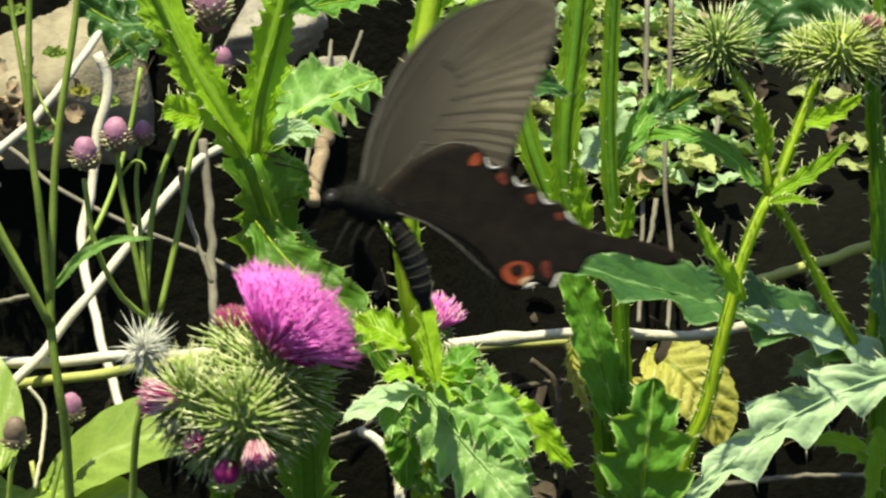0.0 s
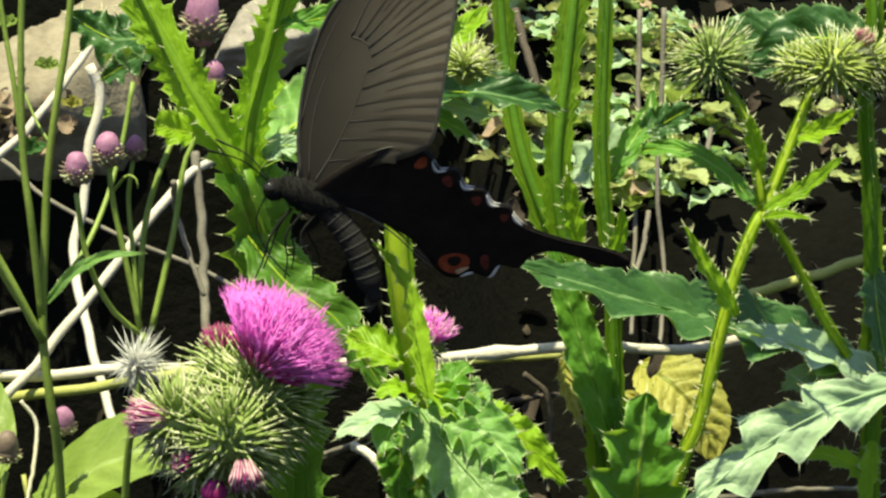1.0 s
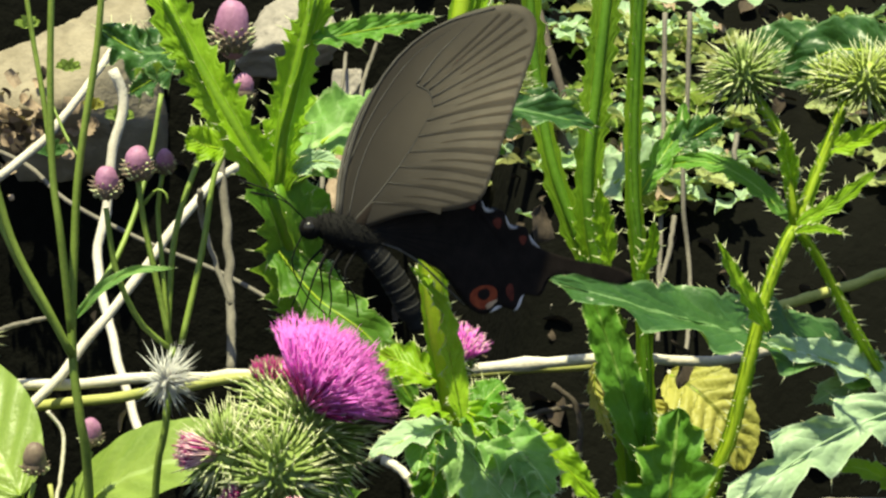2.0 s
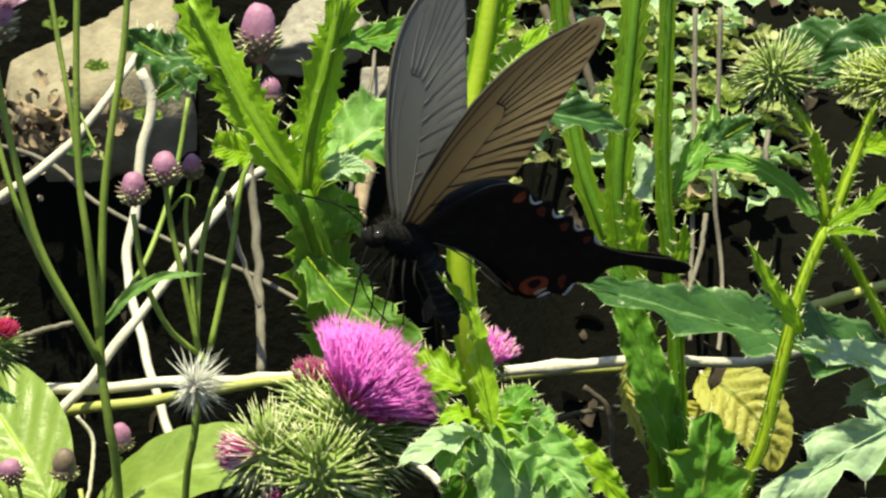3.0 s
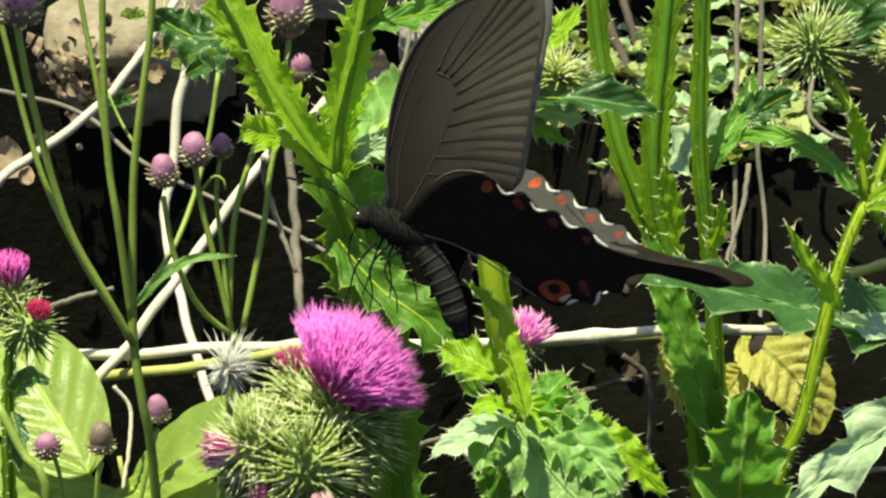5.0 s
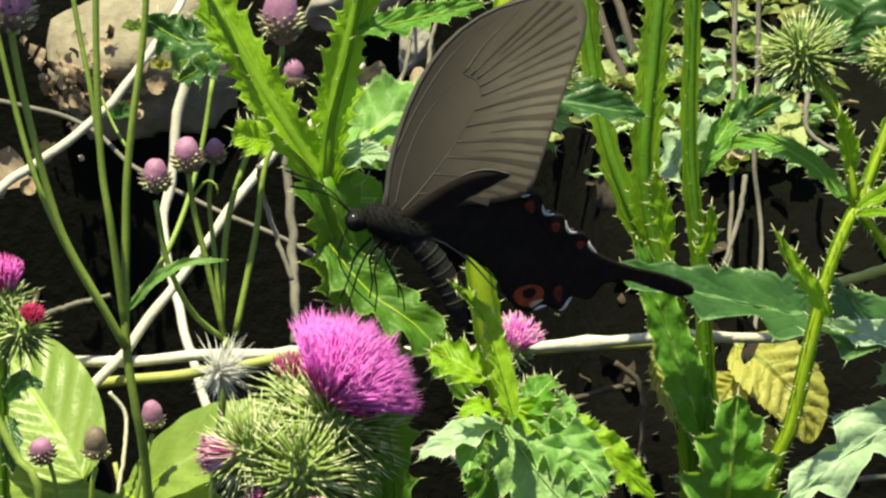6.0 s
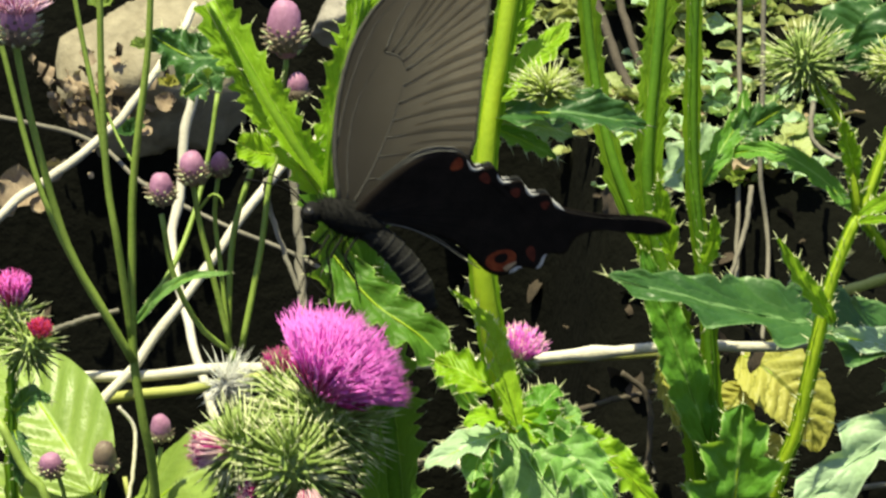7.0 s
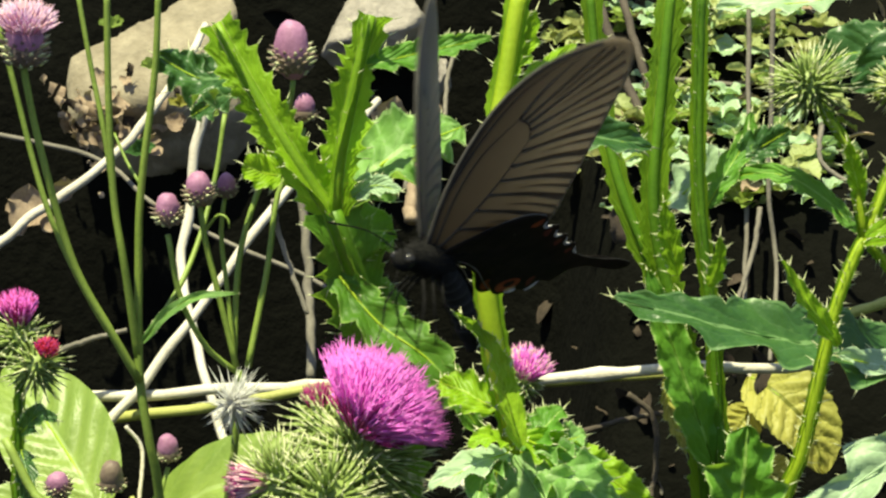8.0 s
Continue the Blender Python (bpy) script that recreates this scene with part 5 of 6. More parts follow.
def red_thistle():
    t = thing("thistle", (-0.0938, 0.0300, 0.1758), "small thistle with crimson flower buds", "thistle", "thistles")
    winged_stem(t, [(-0.0938, 0.0300, 0.1758), (-0.0931, 0.0160, 0.2805), (-0.0927, 0.0150, 0.3088), (-0.0910, 0.0150, 0.3332)], 0.0016, 0.0012, 0.0014, STEM, WING, 111)
    stem(t, [(-0.0918, 0.0200, 0.1978), (-0.0810, 0.0000, 0.2863), (-0.0875, 0.0020, 0.3023), (-0.0942, 0.0050, 0.3149)], 0.0017, 0.0015, SLIM, "branch")
    bur(t, (-0.0911, 0.0150, 0.3392), (0.1, -0.2, 1), 0.0042, 0.0052, 90, [BRACT, THORN], 112, label="spiny green cup")
    tuft(t, (-0.0913, 0.0150, 0.3437), (0.0, -0.15, 1), 0.0024, 0.0078, 0.42, 160, [PETAL, PETAL_DEEP], 113, label="magenta florets")
    bur(t, (-0.0866, 0.0100, 0.3331), (0.3, -0.5, 0.8), 0.0040, 0.0060, 90, [BRACT, THORN], 114, label="spiny green bur")
    tuft(t, (-0.0829, 0.0060, 0.3379), (0.25, -0.5, 0.8), 0.0018, 0.0036, 0.5, 90, [PETAL_RED, PETAL_DEEP], 115, label="closed crimson florets")
    thistle_leaf(t, [(-0.0915, 0.0140, 0.3137), (-0.0858, 0.0080, 0.3201), (-0.0802, 0.0040, 0.3202)], 0.0032, LEAF_DARK, 3, seed=116)
    thistle_leaf(t, [(-0.0917, 0.0140, 0.3091), (-0.0891, 0.0080, 0.3034), (-0.0886, 0.0040, 0.2970)], 0.0030, LEAF_DARK, 3, seed=117)


red_thistle()


# ---- broad-leaved weed ----
def broad_weed():
    t = thing("broadleaf_weed", (-0.0685, 0.0700, 0.1558), "low weed with broad veined light-green leaves", "weed", "broad-leaved weeds")
    stem(t, [(-0.0685, 0.0700, 0.1558), (-0.0693, 0.0800, 0.2494), (-0.0728, 0.0850, 0.2737)], 0.0012, 0.0009, STRAW_GREEN)
    broad_leaf(t, [(-0.0770, 0.0520, 0.2794), (-0.0877, 0.0660, 0.2915), (-0.0996, 0.0820, 0.3017), (-0.1113, 0.1000, 0.3086)], 0.0160, LEAF_ROUND, face=(-0.35, -0.45, 0.82), seed=121)
    broad_leaf(t, [(-0.0758, 0.0750, 0.2650), (-0.0891, 0.0660, 0.2713), (-0.1055, 0.0600, 0.2765), (-0.1167, 0.0600, 0.2730)], 0.0130, LEAF_ROUND, face=(-0.2, -0.5, 0.8), seed=122)
    broad_leaf(t, [(-0.0680, 0.0700, 0.2668), (-0.0501, 0.0600, 0.2822), (-0.0273, 0.0500, 0.2923), (-0.0039, 0.0450, 0.2926)], 0.0150, LEAF_ROUND, face=(-0.3, -0.5, 0.8), seed=123)
    broad_leaf(t, [(-0.0695, 0.0700, 0.2702), (-0.0540, 0.0500, 0.2706), (-0.0345, 0.0400, 0.2727)], 0.0130, LEAF_ROUND, face=(0, -0.6, 0.8), seed=124)
    broad_leaf(t, [(-0.0720, 0.0700, 0.2684), (-0.0807, 0.0500, 0.2636), (-0.0903, 0.0400, 0.2589)], 0.0120, LEAF_ROUND, face=(0, -0.6, 0.8), seed=125)


broad_weed()


def yellow_weed():
    t = thing("yellowing_weed", (0.1182, 0.0900, 0.1586), "weed with a yellowing toothed leaf", "weed")
    stem(t, [(0.1182, 0.0900, 0.1586), (0.1113, 0.0900, 0.2660), (0.1092, 0.0880, 0.2977), (0.1077, 0.0850, 0.3120)], 0.0009, 0.0008, STRAW)
    broad_leaf(t, [(0.1077, 0.0850, 0.3112), (0.1159, 0.0760, 0.3074), (0.1241, 0.0720, 0.2985), (0.1281, 0.0700, 0.2864)], 0.0105, LEAF_YELLOW, face=(0.1, -0.85, 0.5), seed=131, teeth=0.08, veins=8, label="yellowed leaf with pleated veins")
    broad_leaf(t, [(0.1087, 0.0850, 0.3018), (0.1037, 0.0800, 0.2960), (0.0996, 0.0780, 0.2879)], 0.0060, LEAF_YELLOW, face=(0.1, -0.85, 0.5), seed=132, teeth=0.08, veins=8)
    broad_leaf(t, [(0.1095, 0.0850, 0.2846), (0.1153, 0.0750, 0.2839), (0.1198, 0.0700, 0.2803)], 0.0060, LEAF_YELLOW, face=(0.1, -0.85, 0.5), seed=133, teeth=0.08, veins=8)


yellow_weed()


def small_thistle_flower():
    t = thing("thistle", (0.0485, 0.0200, 0.1879), "small thistle flower behind the winged stem", "thistle", "thistles")
    stem(t, [(0.0485, 0.0200, 0.1879), (0.0425, 0.0000, 0.2926), (0.0398, -0.0100, 0.3258), (0.0399, -0.0200, 0.3366)], 0.0012, 0.0010, STEM)
    bur(t, (0.0398, -0.0200, 0.3374), (0.4, -0.2, 0.9), 0.0026, 0.0030, 50, [BRACT, THORN], 141)
    tuft(t, (0.0402, -0.0200, 0.3388), (0.35, -0.2, 0.9), 0.0020, 0.0075, 0.6, 110, [PETAL, PETAL_PALE], 142, label="magenta florets")


small_thistle_flower()


# ---- the thistle in flower, swaying ----
FLOWER_BASE = Vector((-0.0124, -0.0200, 0.1260))


def flower_thistle():
    t = thing("flowering_thistle", FLOWER_BASE, "thistle cluster with one open magenta flower and spiny burs", "thistle", "thistles")
    winged_stem(t, [FLOWER_BASE, (-0.0159, -0.0350, 0.2450), (-0.0174, -0.0450, 0.2990), (-0.0142, -0.0480, 0.3198), (-0.0086, -0.0500, 0.3295)], 0.0030, 0.0024, 0.0016, STEM, WING, 151)
    head = bur(t, (-0.0070, -0.0500, 0.3305), (0.45, -0.22, 0.85), 0.0086, 0.0092, 270, [BRACT, THORN], 152, label="globe of green spiny bracts", tall=0.95, thick=0.00085)
    tuft(head, (-0.0062, -0.0520, 0.3400), (0.55, 0.06, 0.83), 0.0042, 0.0168, 1.0, 720, [PETAL, PETAL_LIGHT], 153, label="open magenta florets", thick=0.00027)
    tuft(head, (-0.0062, -0.0530, 0.3398), (0.55, 0.02, 0.83), 0.0046, 0.0085, 1.1, 240, [PETAL_DEEP, PETAL], 154, label="dark crimson floret bases", thick=0.00026)
    low = bur(t, (-0.0133, -0.0620, 0.3228), (0.05, -0.75, -0.3), 0.0074, 0.0084, 230, [BRACT, THORN], 155, thick=0.00085, label="green spiny bur with a pink tip")
    tuft(low, (-0.0094, -0.0730, 0.3203), (0.15, -0.5, -0.85), 0.0020, 0.0060, 0.4, 80, [PETAL_PALE, PETAL_DEEP], 156, label="pink closed florets")
    side = bur(t, (-0.0254, -0.0580, 0.3257), (-0.9, -0.35, 0.1), 0.0060, 0.0076, 200, [BRACT, THORN], 157, label="green spiny bur with pink closed florets")
    tuft(side, (-0.0289, -0.0620, 0.3276), (-0.95, -0.25, 0.05), 0.0019, 0.0085, 0.30, 90, [PETAL_PALE, PETAL_DEEP], 158, label="pink and white closed florets")
    back = bur(t, (-0.0164, -0.0420, 0.3363), (-0.1, 0.1, 1), 0.0050, 0.0060, 90, [BRACT, THORN], 159, label="spiny bur with a withered top")
    tuft(back, (-0.0171, -0.0400, 0.3399), (-0.05, -0.2, 1), 0.0026, 0.0060, 0.5, 100, [PETAL_DEEP, SCALE], 160, label="withered dark crimson florets")
    small = bur(t, (-0.0201, -0.0600, 0.3153), (-0.5, -0.6, -0.2), 0.0040, 0.0060, 70, [BRACT, THORN], 161)
    tuft(small, (-0.0223, -0.0650, 0.3183), (-0.7, -0.6, 0.1), 0.0016, 0.0040, 0.4, 60, [PETAL_DEEP, PETAL_PALE], 162)
    bud(t, (-0.0158, -0.0660, 0.3104), (-0.2, -0.4, 0.8), 0.0034, 163, label="closed crimson bud", mats=(PETAL_DEEP, BRACT, THORN), scaly=False)
    return t


flower = flower_thistle()


# ---- the butterfly: back is +x, up is +z, the side away from the lens is +y; wings stand in the xz plane ----
def smooth_loop(pts, per=8):
    n, out = len(pts), []
    for i in range(n):
        p0, p1, p2, p3 = [Vector((*pts[(i + k) % n], 0)) for k in (-1, 0, 1, 2)]
        for k in range(per):
            t = k / per
            q = 0.5 * (2 * p1 + (p2 - p0) * t + (2 * p0 - 5 * p1 + 4 * p2 - p3) * t * t + (3 * p1 - p0 - 3 * p2 + p3) * t**3)
            out.append((q.x, q.y))
    return out


CM = 0.0093
FOREWING = ((0.0, -0.1), (-0.5, 1.0), (-0.85, 2.2), (-0.98, 3.4), (-0.80, 4.4), (-0.38, 5.25), (0.2, 5.95), (0.75, 6.32), (1.2, 6.22), (1.5, 5.7), (1.7, 4.9), (1.95, 3.9), (2.2, 2.9), (2.32, 2.2), (2.0, 1.7), (1.1, 0.95), (0.4, 0.1))
HINDWING = ((0.00, 0.25), (0.86, 1.20), (1.60, 1.58), (2.19, 1.52), (2.48, 1.15), (2.91, 1.25), (3.18, 0.85), (3.61, 0.90), (3.87, 0.55), (4.28, 0.58), (4.55, 0.25), (5.08, 0.08), (5.89, -0.02), (6.63, -0.03), (7.22, -0.14), (7.34, -0.34), (6.96, -0.46), (6.31, -0.40), (5.67, -0.33), (5.14, -0.50), (4.92, -0.92), (4.49, -0.95), (4.33, -1.30), (3.91, -1.28), (3.53, -1.50), (3.10, -1.35), (2.35, -0.70), (1.18, -0.30), (0.21, -0.15))


def blade(geo, outline, camber, front=0, back=0, thick=0.00012, plain_part=None):
    """A thin closed sheet inside an outline in the xz plane, filled from its middle and slightly cambered."""
    def place(x, z, y):
        return Vector((x * CM, y + camber * (x * x + z * z) * CM * 0.02, z * CM))
    n = len(outline)
    cx, cz = sum(p[0] for p in outline) / n, sum(p[1] for p in outline) / n
    for side in (-thick, thick):
        mat = front if side < 0 else back
        start = len(geo.v)
        rings = (1.0, 0.93, 0.75, 0.5, 0.25)
        for r in rings:
            for x, z in outline:
                geo.v.append(place(cx + (x - cx) * r, cz + (z - cz) * r, side * (0.4 if r == 1 else 1)))
        geo.v.append(place(cx, cz, side))
        for k in range(len(rings) - 1):
            for i in range(n):
                a, b = start + k * n + i, start + k * n + (i + 1) % n
                x, z = geo.v[a].x / CM, geo.v[a].z / CM
                geo.face((a, b, b + n, a + n) if side < 0 else (b, a, a + n, b + n), 0 if plain_part and plain_part(x, z) else mat)
        for i in range(n):
            a, b = start + (len(rings) - 1) * n + i, start + (len(rings) - 1) * n + (i + 1) % n
            geo.face((a, b, len(geo.v) - 1) if side < 0 else (b, a, len(geo.v) - 1), mat)
    first = len(geo.v) - 2 * (n * 5 + 1)
    for i in range(n):
        a, b = first + i, first + (i + 1) % n
        geo.face((b, a, a + n * 5 + 1, b + n * 5 + 1), mat)


def flat_tube(geo, pts, radius, camber, mat=0):
    v = [Vector((x * CM, camber * (x * x + z * z) * CM * 0.02, z * CM)) for x, z in pts]
    geo.tube(along(v, 14), [radius * (1 - 0.6 * i / 13) for i in range(14)], 5, mat)


def spot(geo, x, z, rx, rz, turn, mat, lift, lobed=0.12):
    """A small raised patch of coloured scales on both faces of a wing."""
    c, s = math.cos(radians(turn)), math.sin(radians(turn))
    for side in (-1, 1):
        start = len(geo.v)
        geo.v.append(Vector((x * CM, side * lift, z * CM)))
        for k in range(16):
            a = 2 * math.pi * k / 16
            r = 1 + lobed * math.sin(3 * a + x * 9)
            px, pz = rx * math.cos(a) * r, rz * math.sin(a) * r
            geo.v.append(Vector(((x + px * c - pz * s) * CM, side * lift * 0.8, (z + px * s + pz * c) * CM)))
        for k in range(16):
            ids = (start, start + 1 + k, start + 1 + (k + 1) % 16)
            geo.face(ids if side > 0 else ids[::-1], mat)


def ray(geo, pts, inner, outer):
    """A dark wedge of scales on both faces of a wing, widest at the margin."""
    mid = along([(x * CM, 0, z * CM) for x, z in pts], 9)
    for y in (-0.00019, 0.00019):
        start = len(geo.v)
        for i, p in enumerate(mid):
            d = (mid[min(i + 1, 8)] - mid[max(i - 1, 0)]).normalized()
            n = Vector((d.z, 0, -d.x)) * (inner + (outer - inner) * i / 8)
            geo.v.extend((p + n + Vector((0, y, 0)), p - n + Vector((0, y, 0))))
        for i in range(8):
            a = start + 2 * i
            geo.face((a, a + 1, a + 3, a + 2))


def forewing(parent, name, near):
    geo = Geo()
    blade(geo, smooth_loop(FOREWING), 0.0, 0 if near else 1, 1 if near else 0)
    w = part(name, geo, [FORE, FORE_UPPER], parent, "smoky grey-black translucent forewing")
    geo = Geo()
    flat_tube(geo, [(0.0, 0.0), (-0.5, 1.0), (-0.85, 2.2), (-0.96, 3.4), (-0.78, 4.4), (-0.36, 5.2), (0.3, 5.95)], 0.0006, 0.0)
    part("leading_vein", geo, VEIN, w)
    for pts in ([(0.1, 0.2), (-0.3, 1.3), (-0.45, 2.4), (-0.25, 3.55)], [(0.2, 0.1), (0.35, 1.0), (0.42, 2.2), (0.35, 3.3)], [(-0.25, 3.55), (0.1, 3.55), (0.35, 3.3)], [(-0.55, 1.2), (-0.72, 2.6), (-0.65, 4.0), (-0.2, 5.2)], [(-0.25, 3.55), (-0.2, 4.4), (0.05, 5.5)]):
        geo = Geo()
        flat_tube(geo, pts, 0.0003, 0.0)
        part("vein", geo, VEIN if near else RAY_UPPER, w)
    ends = ((0.45, 5.95), (0.95, 6.15), (1.4, 5.75), (1.6, 5.1), (1.78, 4.5), (1.95, 3.9), (2.1, 3.3), (2.22, 2.75), (2.28, 2.2), (1.75, 1.5))
    starts = ((-0.1, 3.6), (0.05, 3.6), (0.2, 3.5), (0.33, 3.35), (0.38, 3.0), (0.41, 2.6), (0.42, 2.2), (0.41, 1.8), (0.38, 1.35), (0.33, 0.8))
    for (x, z), (a, b) in zip(ends, starts):
        geo = Geo()
        flat_tube(geo, [(a, b), ((a + x) / 2 + 0.03, (b + z) / 2 + 0.08), (x, z)], 0.00026, 0.0)
        part("vein", geo, VEIN if near else RAY_UPPER, w)
        geo = Geo()
        ray(geo, [(a, b), ((a + x) / 2 + 0.03, (b + z) / 2 + 0.08), (x * 0.985, z * 0.99)], 0.00010, 0.00028 if z > 4.8 else 0.00078)
        part("dark_ray", geo, RAY if near else RAY_UPPER, w)
    for (x, z), (u, v), (a, b), (c, d) in zip(ends, ends[1:], starts, starts[1:]):
        geo = Geo()
        x, z, a, b = (x + u) / 2, (z + v) / 2, (a + c) / 2, (b + d) / 2
        ray(geo, [(x + (a - x) * 0.7, z + (b - z) * 0.7), (x + (a - x) * 0.4, z + (b - z) * 0.4 + 0.05), (x - 0.04, z - 0.02)], 0.00005, 0.0004)
        part("dark_ray", geo, RAY if near else RAY_UPPER, w)
    return w


def hindwing(parent, name, near):
    geo = Geo()
    outline = smooth_loop(HINDWING)
    # the painted sheen leaves out the tail and the lower half
    blade(geo, outline, 0.0, 0 if near else 1, 1 if near else 0, plain_part=lambda x, z: x > 4.7 or z < 0.12)
    w = part(name, geo, [HIND, HIND_UPPER], parent, "black scalloped hindwing with a tail")
    for x, z, rx, rz, turn, mat in ((2.10, 1.27, 0.17, 0.12, 60, RED), (2.78, 0.95, 0.11, 0.15, 40, RED_DULL), (3.53, 0.60, 0.11, 0.12, 30, RED_DULL), (4.25, 0.30, 0.10, 0.10, 20, RED_DULL), (4.12, -0.92, 0.10, 0.20, 20, RED_DULL)):
        geo = Geo()
        spot(geo, x, z, rx, rz, turn, 0, 0.0002)
        part("red_spot", geo, mat, w, "brick-red crescent spot")
    geo = Geo()
    spot(geo, 3.45, -1.10, 0.36, 0.27, 15, 0, 0.0002, 0.04)
    part("eyespot", geo, RED, w, "orange-red eyespot with a black centre")
    geo = Geo()
    spot(geo, 3.66, -1.25, 0.17, 0.06, 38, 0, 0.00028, 0.2)
    part("cream_mark", geo, CREAM, w, "cream mark under the eyespot")
    geo = Geo()
    spot(geo, 3.44, -1.04, 0.16, 0.13, 20, 0, 0.0003, 0.05)
    for p in geo.v:
        p.y *= 1.2
    part("pupil", geo, HIND, w)
    for a, b, low, high in ((2.30, 2.74, 1.0, 1.5), (3.02, 3.42, 0.7, 1.22), (3.70, 4.08, 0.4, 0.88), (4.40, 4.75, 0.08, 0.56), (3.66, 4.0, -1.7, -1.2), (4.26, 4.52, -1.4, -0.9)):
        geo = Geo()
        pts = [(x, z) for x, z in outline if a <= x <= b and low <= z <= high]
        if len(pts) > 2:
            n = len(pts)
            geo.tube([Vector((x * CM, 0, z * CM)) for x, z in pts], [0.00012 + 0.00030 * math.sin(math.pi * k / (n - 1)) for k in range(n)], 6)
            part("white_edge", geo, EDGE, w)
    geo = Geo()
    flat_tube(geo, [(0.5, -0.16), (1.2, -0.30), (1.9, -0.62), (2.5, -1.02), (3.0, -1.33)], 0.00026, 0.0)
    part("inner_margin", geo, MARGIN, w, "grey hairy inner margin")
    # thin streak for the pale fringe and the light it catches
    geo = Geo()
    flat_tube(geo, [(2.05, 1.58), (1.6, 1.585), (1.2, 1.45), (0.8, 1.14)], 0.00017, 0.0)
    part("fringe_shine", geo, MARGIN, w, "pale fringe of the leading edge with its shine coloured in")
    for x, z in ((2.68, 1.0), (3.42, 0.6), (4.07, 0.25), (4.92, -0.2), (4.7, -0.85), (4.17, -1.15), (3.3, -1.3)):
        geo = Geo()
        flat_tube(geo, [(0.4, 0.05), (x * 0.55, z * 0.4 + 0.05), (x, z)], 0.0002, 0.0)
        part("vein", geo, BLACK, w)
    return w


WAIST = Vector((0.003, 0, -0.002))


def butterfly():
    t = thing("butterfly", (0, 0, 0), "black swallowtail butterfly with red-spotted hindwings hovering at the flower", "butterfly")
    geo = Geo()
    geo.blob(Vector((0.0, 0, 0)), (0.0075, 0.0034, 0.0036), Euler((0, radians(20), 0)).to_matrix(), 18, 12, 0, 0.08, 400)
    fur = random.Random(9)
    for i in range(420):
        d = Vector([fur.gauss(0, 1) for _ in range(3)]).normalized()
        q = Euler((0, radians(20), 0)).to_matrix() @ Vector((d.x * 0.0075, d.y * 0.0034, d.z * 0.0036))
        geo.spine(q * 0.96, (d + Vector((0.7, 0, 0))).normalized(), 0.0016 * fur.uniform(0.6, 1.3), 0.00012, 0)
    part("thorax", geo, BLACK, t, "furry black thorax")
    geo, rnd = Geo(), random.Random(7)
    axis = along([(-0.001, 0, 0.001), (0.0035, 0, -0.005), (0.0065, 0, -0.012), (0.0085, 0, -0.0205)], 22)
    geo.tube(axis, [0.0024 * (0.75 + 0.4 * math.sin(math.pi * (0.15 + 0.72 * i / 21))) * (1.02 if i % 3 else 0.95) * (1 if i < 19 else 0.65) for i in range(22)], 14)
    belly = part("abdomen", geo, BELLY, t, "segmented grey-black abdomen with paler bands")
    for k in range(7):
        i, geo = 4 + 2 * k, Geo()
        d = (axis[i + 1] - axis[i - 1]).normalized()
        geo.tube([axis[i] - d * 0.0003, axis[i] + d * 0.0003], 0.0024 * (0.75 + 0.4 * math.sin(math.pi * (0.15 + 0.72 * i / 21))) * 1.03, 14)
        part("band", geo, BAND, belly)
    belly.location = WAIST
    geo = Geo()
    geo.blob(Vector((-0.0078, 0, 0.0012)), (0.0024, 0.0026, 0.0024), None, 14, 10)
    head = part("head", geo, BLACK, t)
    for s in (-1, 1):
        geo = Geo()
        geo.blob(Vector((-0.0084, s * 0.0019, 0.0016)), (0.0013, 0.0011, 0.0014), None, 12, 8)
        part("eye", geo, EYE, head)
        geo = Geo()
        pts = along([(-0.0090, s * 0.0008, 0.003), (-0.0140, s * 0.004, 0.0075), (-0.0215, s * 0.008, 0.010)], 12)
        geo.tube(pts, [0.00016] * 9 + [0.00024, 0.0003, 0.00022], 5)
        part("antenna", geo, BLACK, head)
        for k, (x, z) in enumerate(((-0.0045, 0.0), (-0.0015, 0.0), (0.0015, 0.0))):
            geo = Geo()
            pts = along([(x, s * 0.002, -0.003), (x - 0.003, s * 0.005, -0.0075), (x - 0.0045 + 0.002 * k, s * 0.005, -0.0125), (x - 0.006 + 0.003 * k, s * 0.0055, -0.0165)], 10)
            geo.tube(pts, [0.00032 - 0.00002 * i for i in range(10)], 5)
            part("leg", geo, BLACK, t)
    geo = Geo()
    geo.tube(along([(-0.0095, 0, -0.0002), (-0.0115, 0, -0.006), (-0.0085, 0, -0.0125), (-0.004, 0, -0.017)], 12), 0.00016, 5)
    part("proboscis", geo, BLACK, head)
    wings = []
    for side, near in ((-1, True), (1, False)):
        for make, name, at in ((forewing, "forewing", (-0.002, side * 0.0006, 0.002)), (hindwing, "hindwing", (0.001, side * 0.0022, 0.001))):
            w = make(t, name, near)
            wings.append((w, Vector(at)))
    return t, wings, belly


swallowtail, wings, abdomen = butterfly()


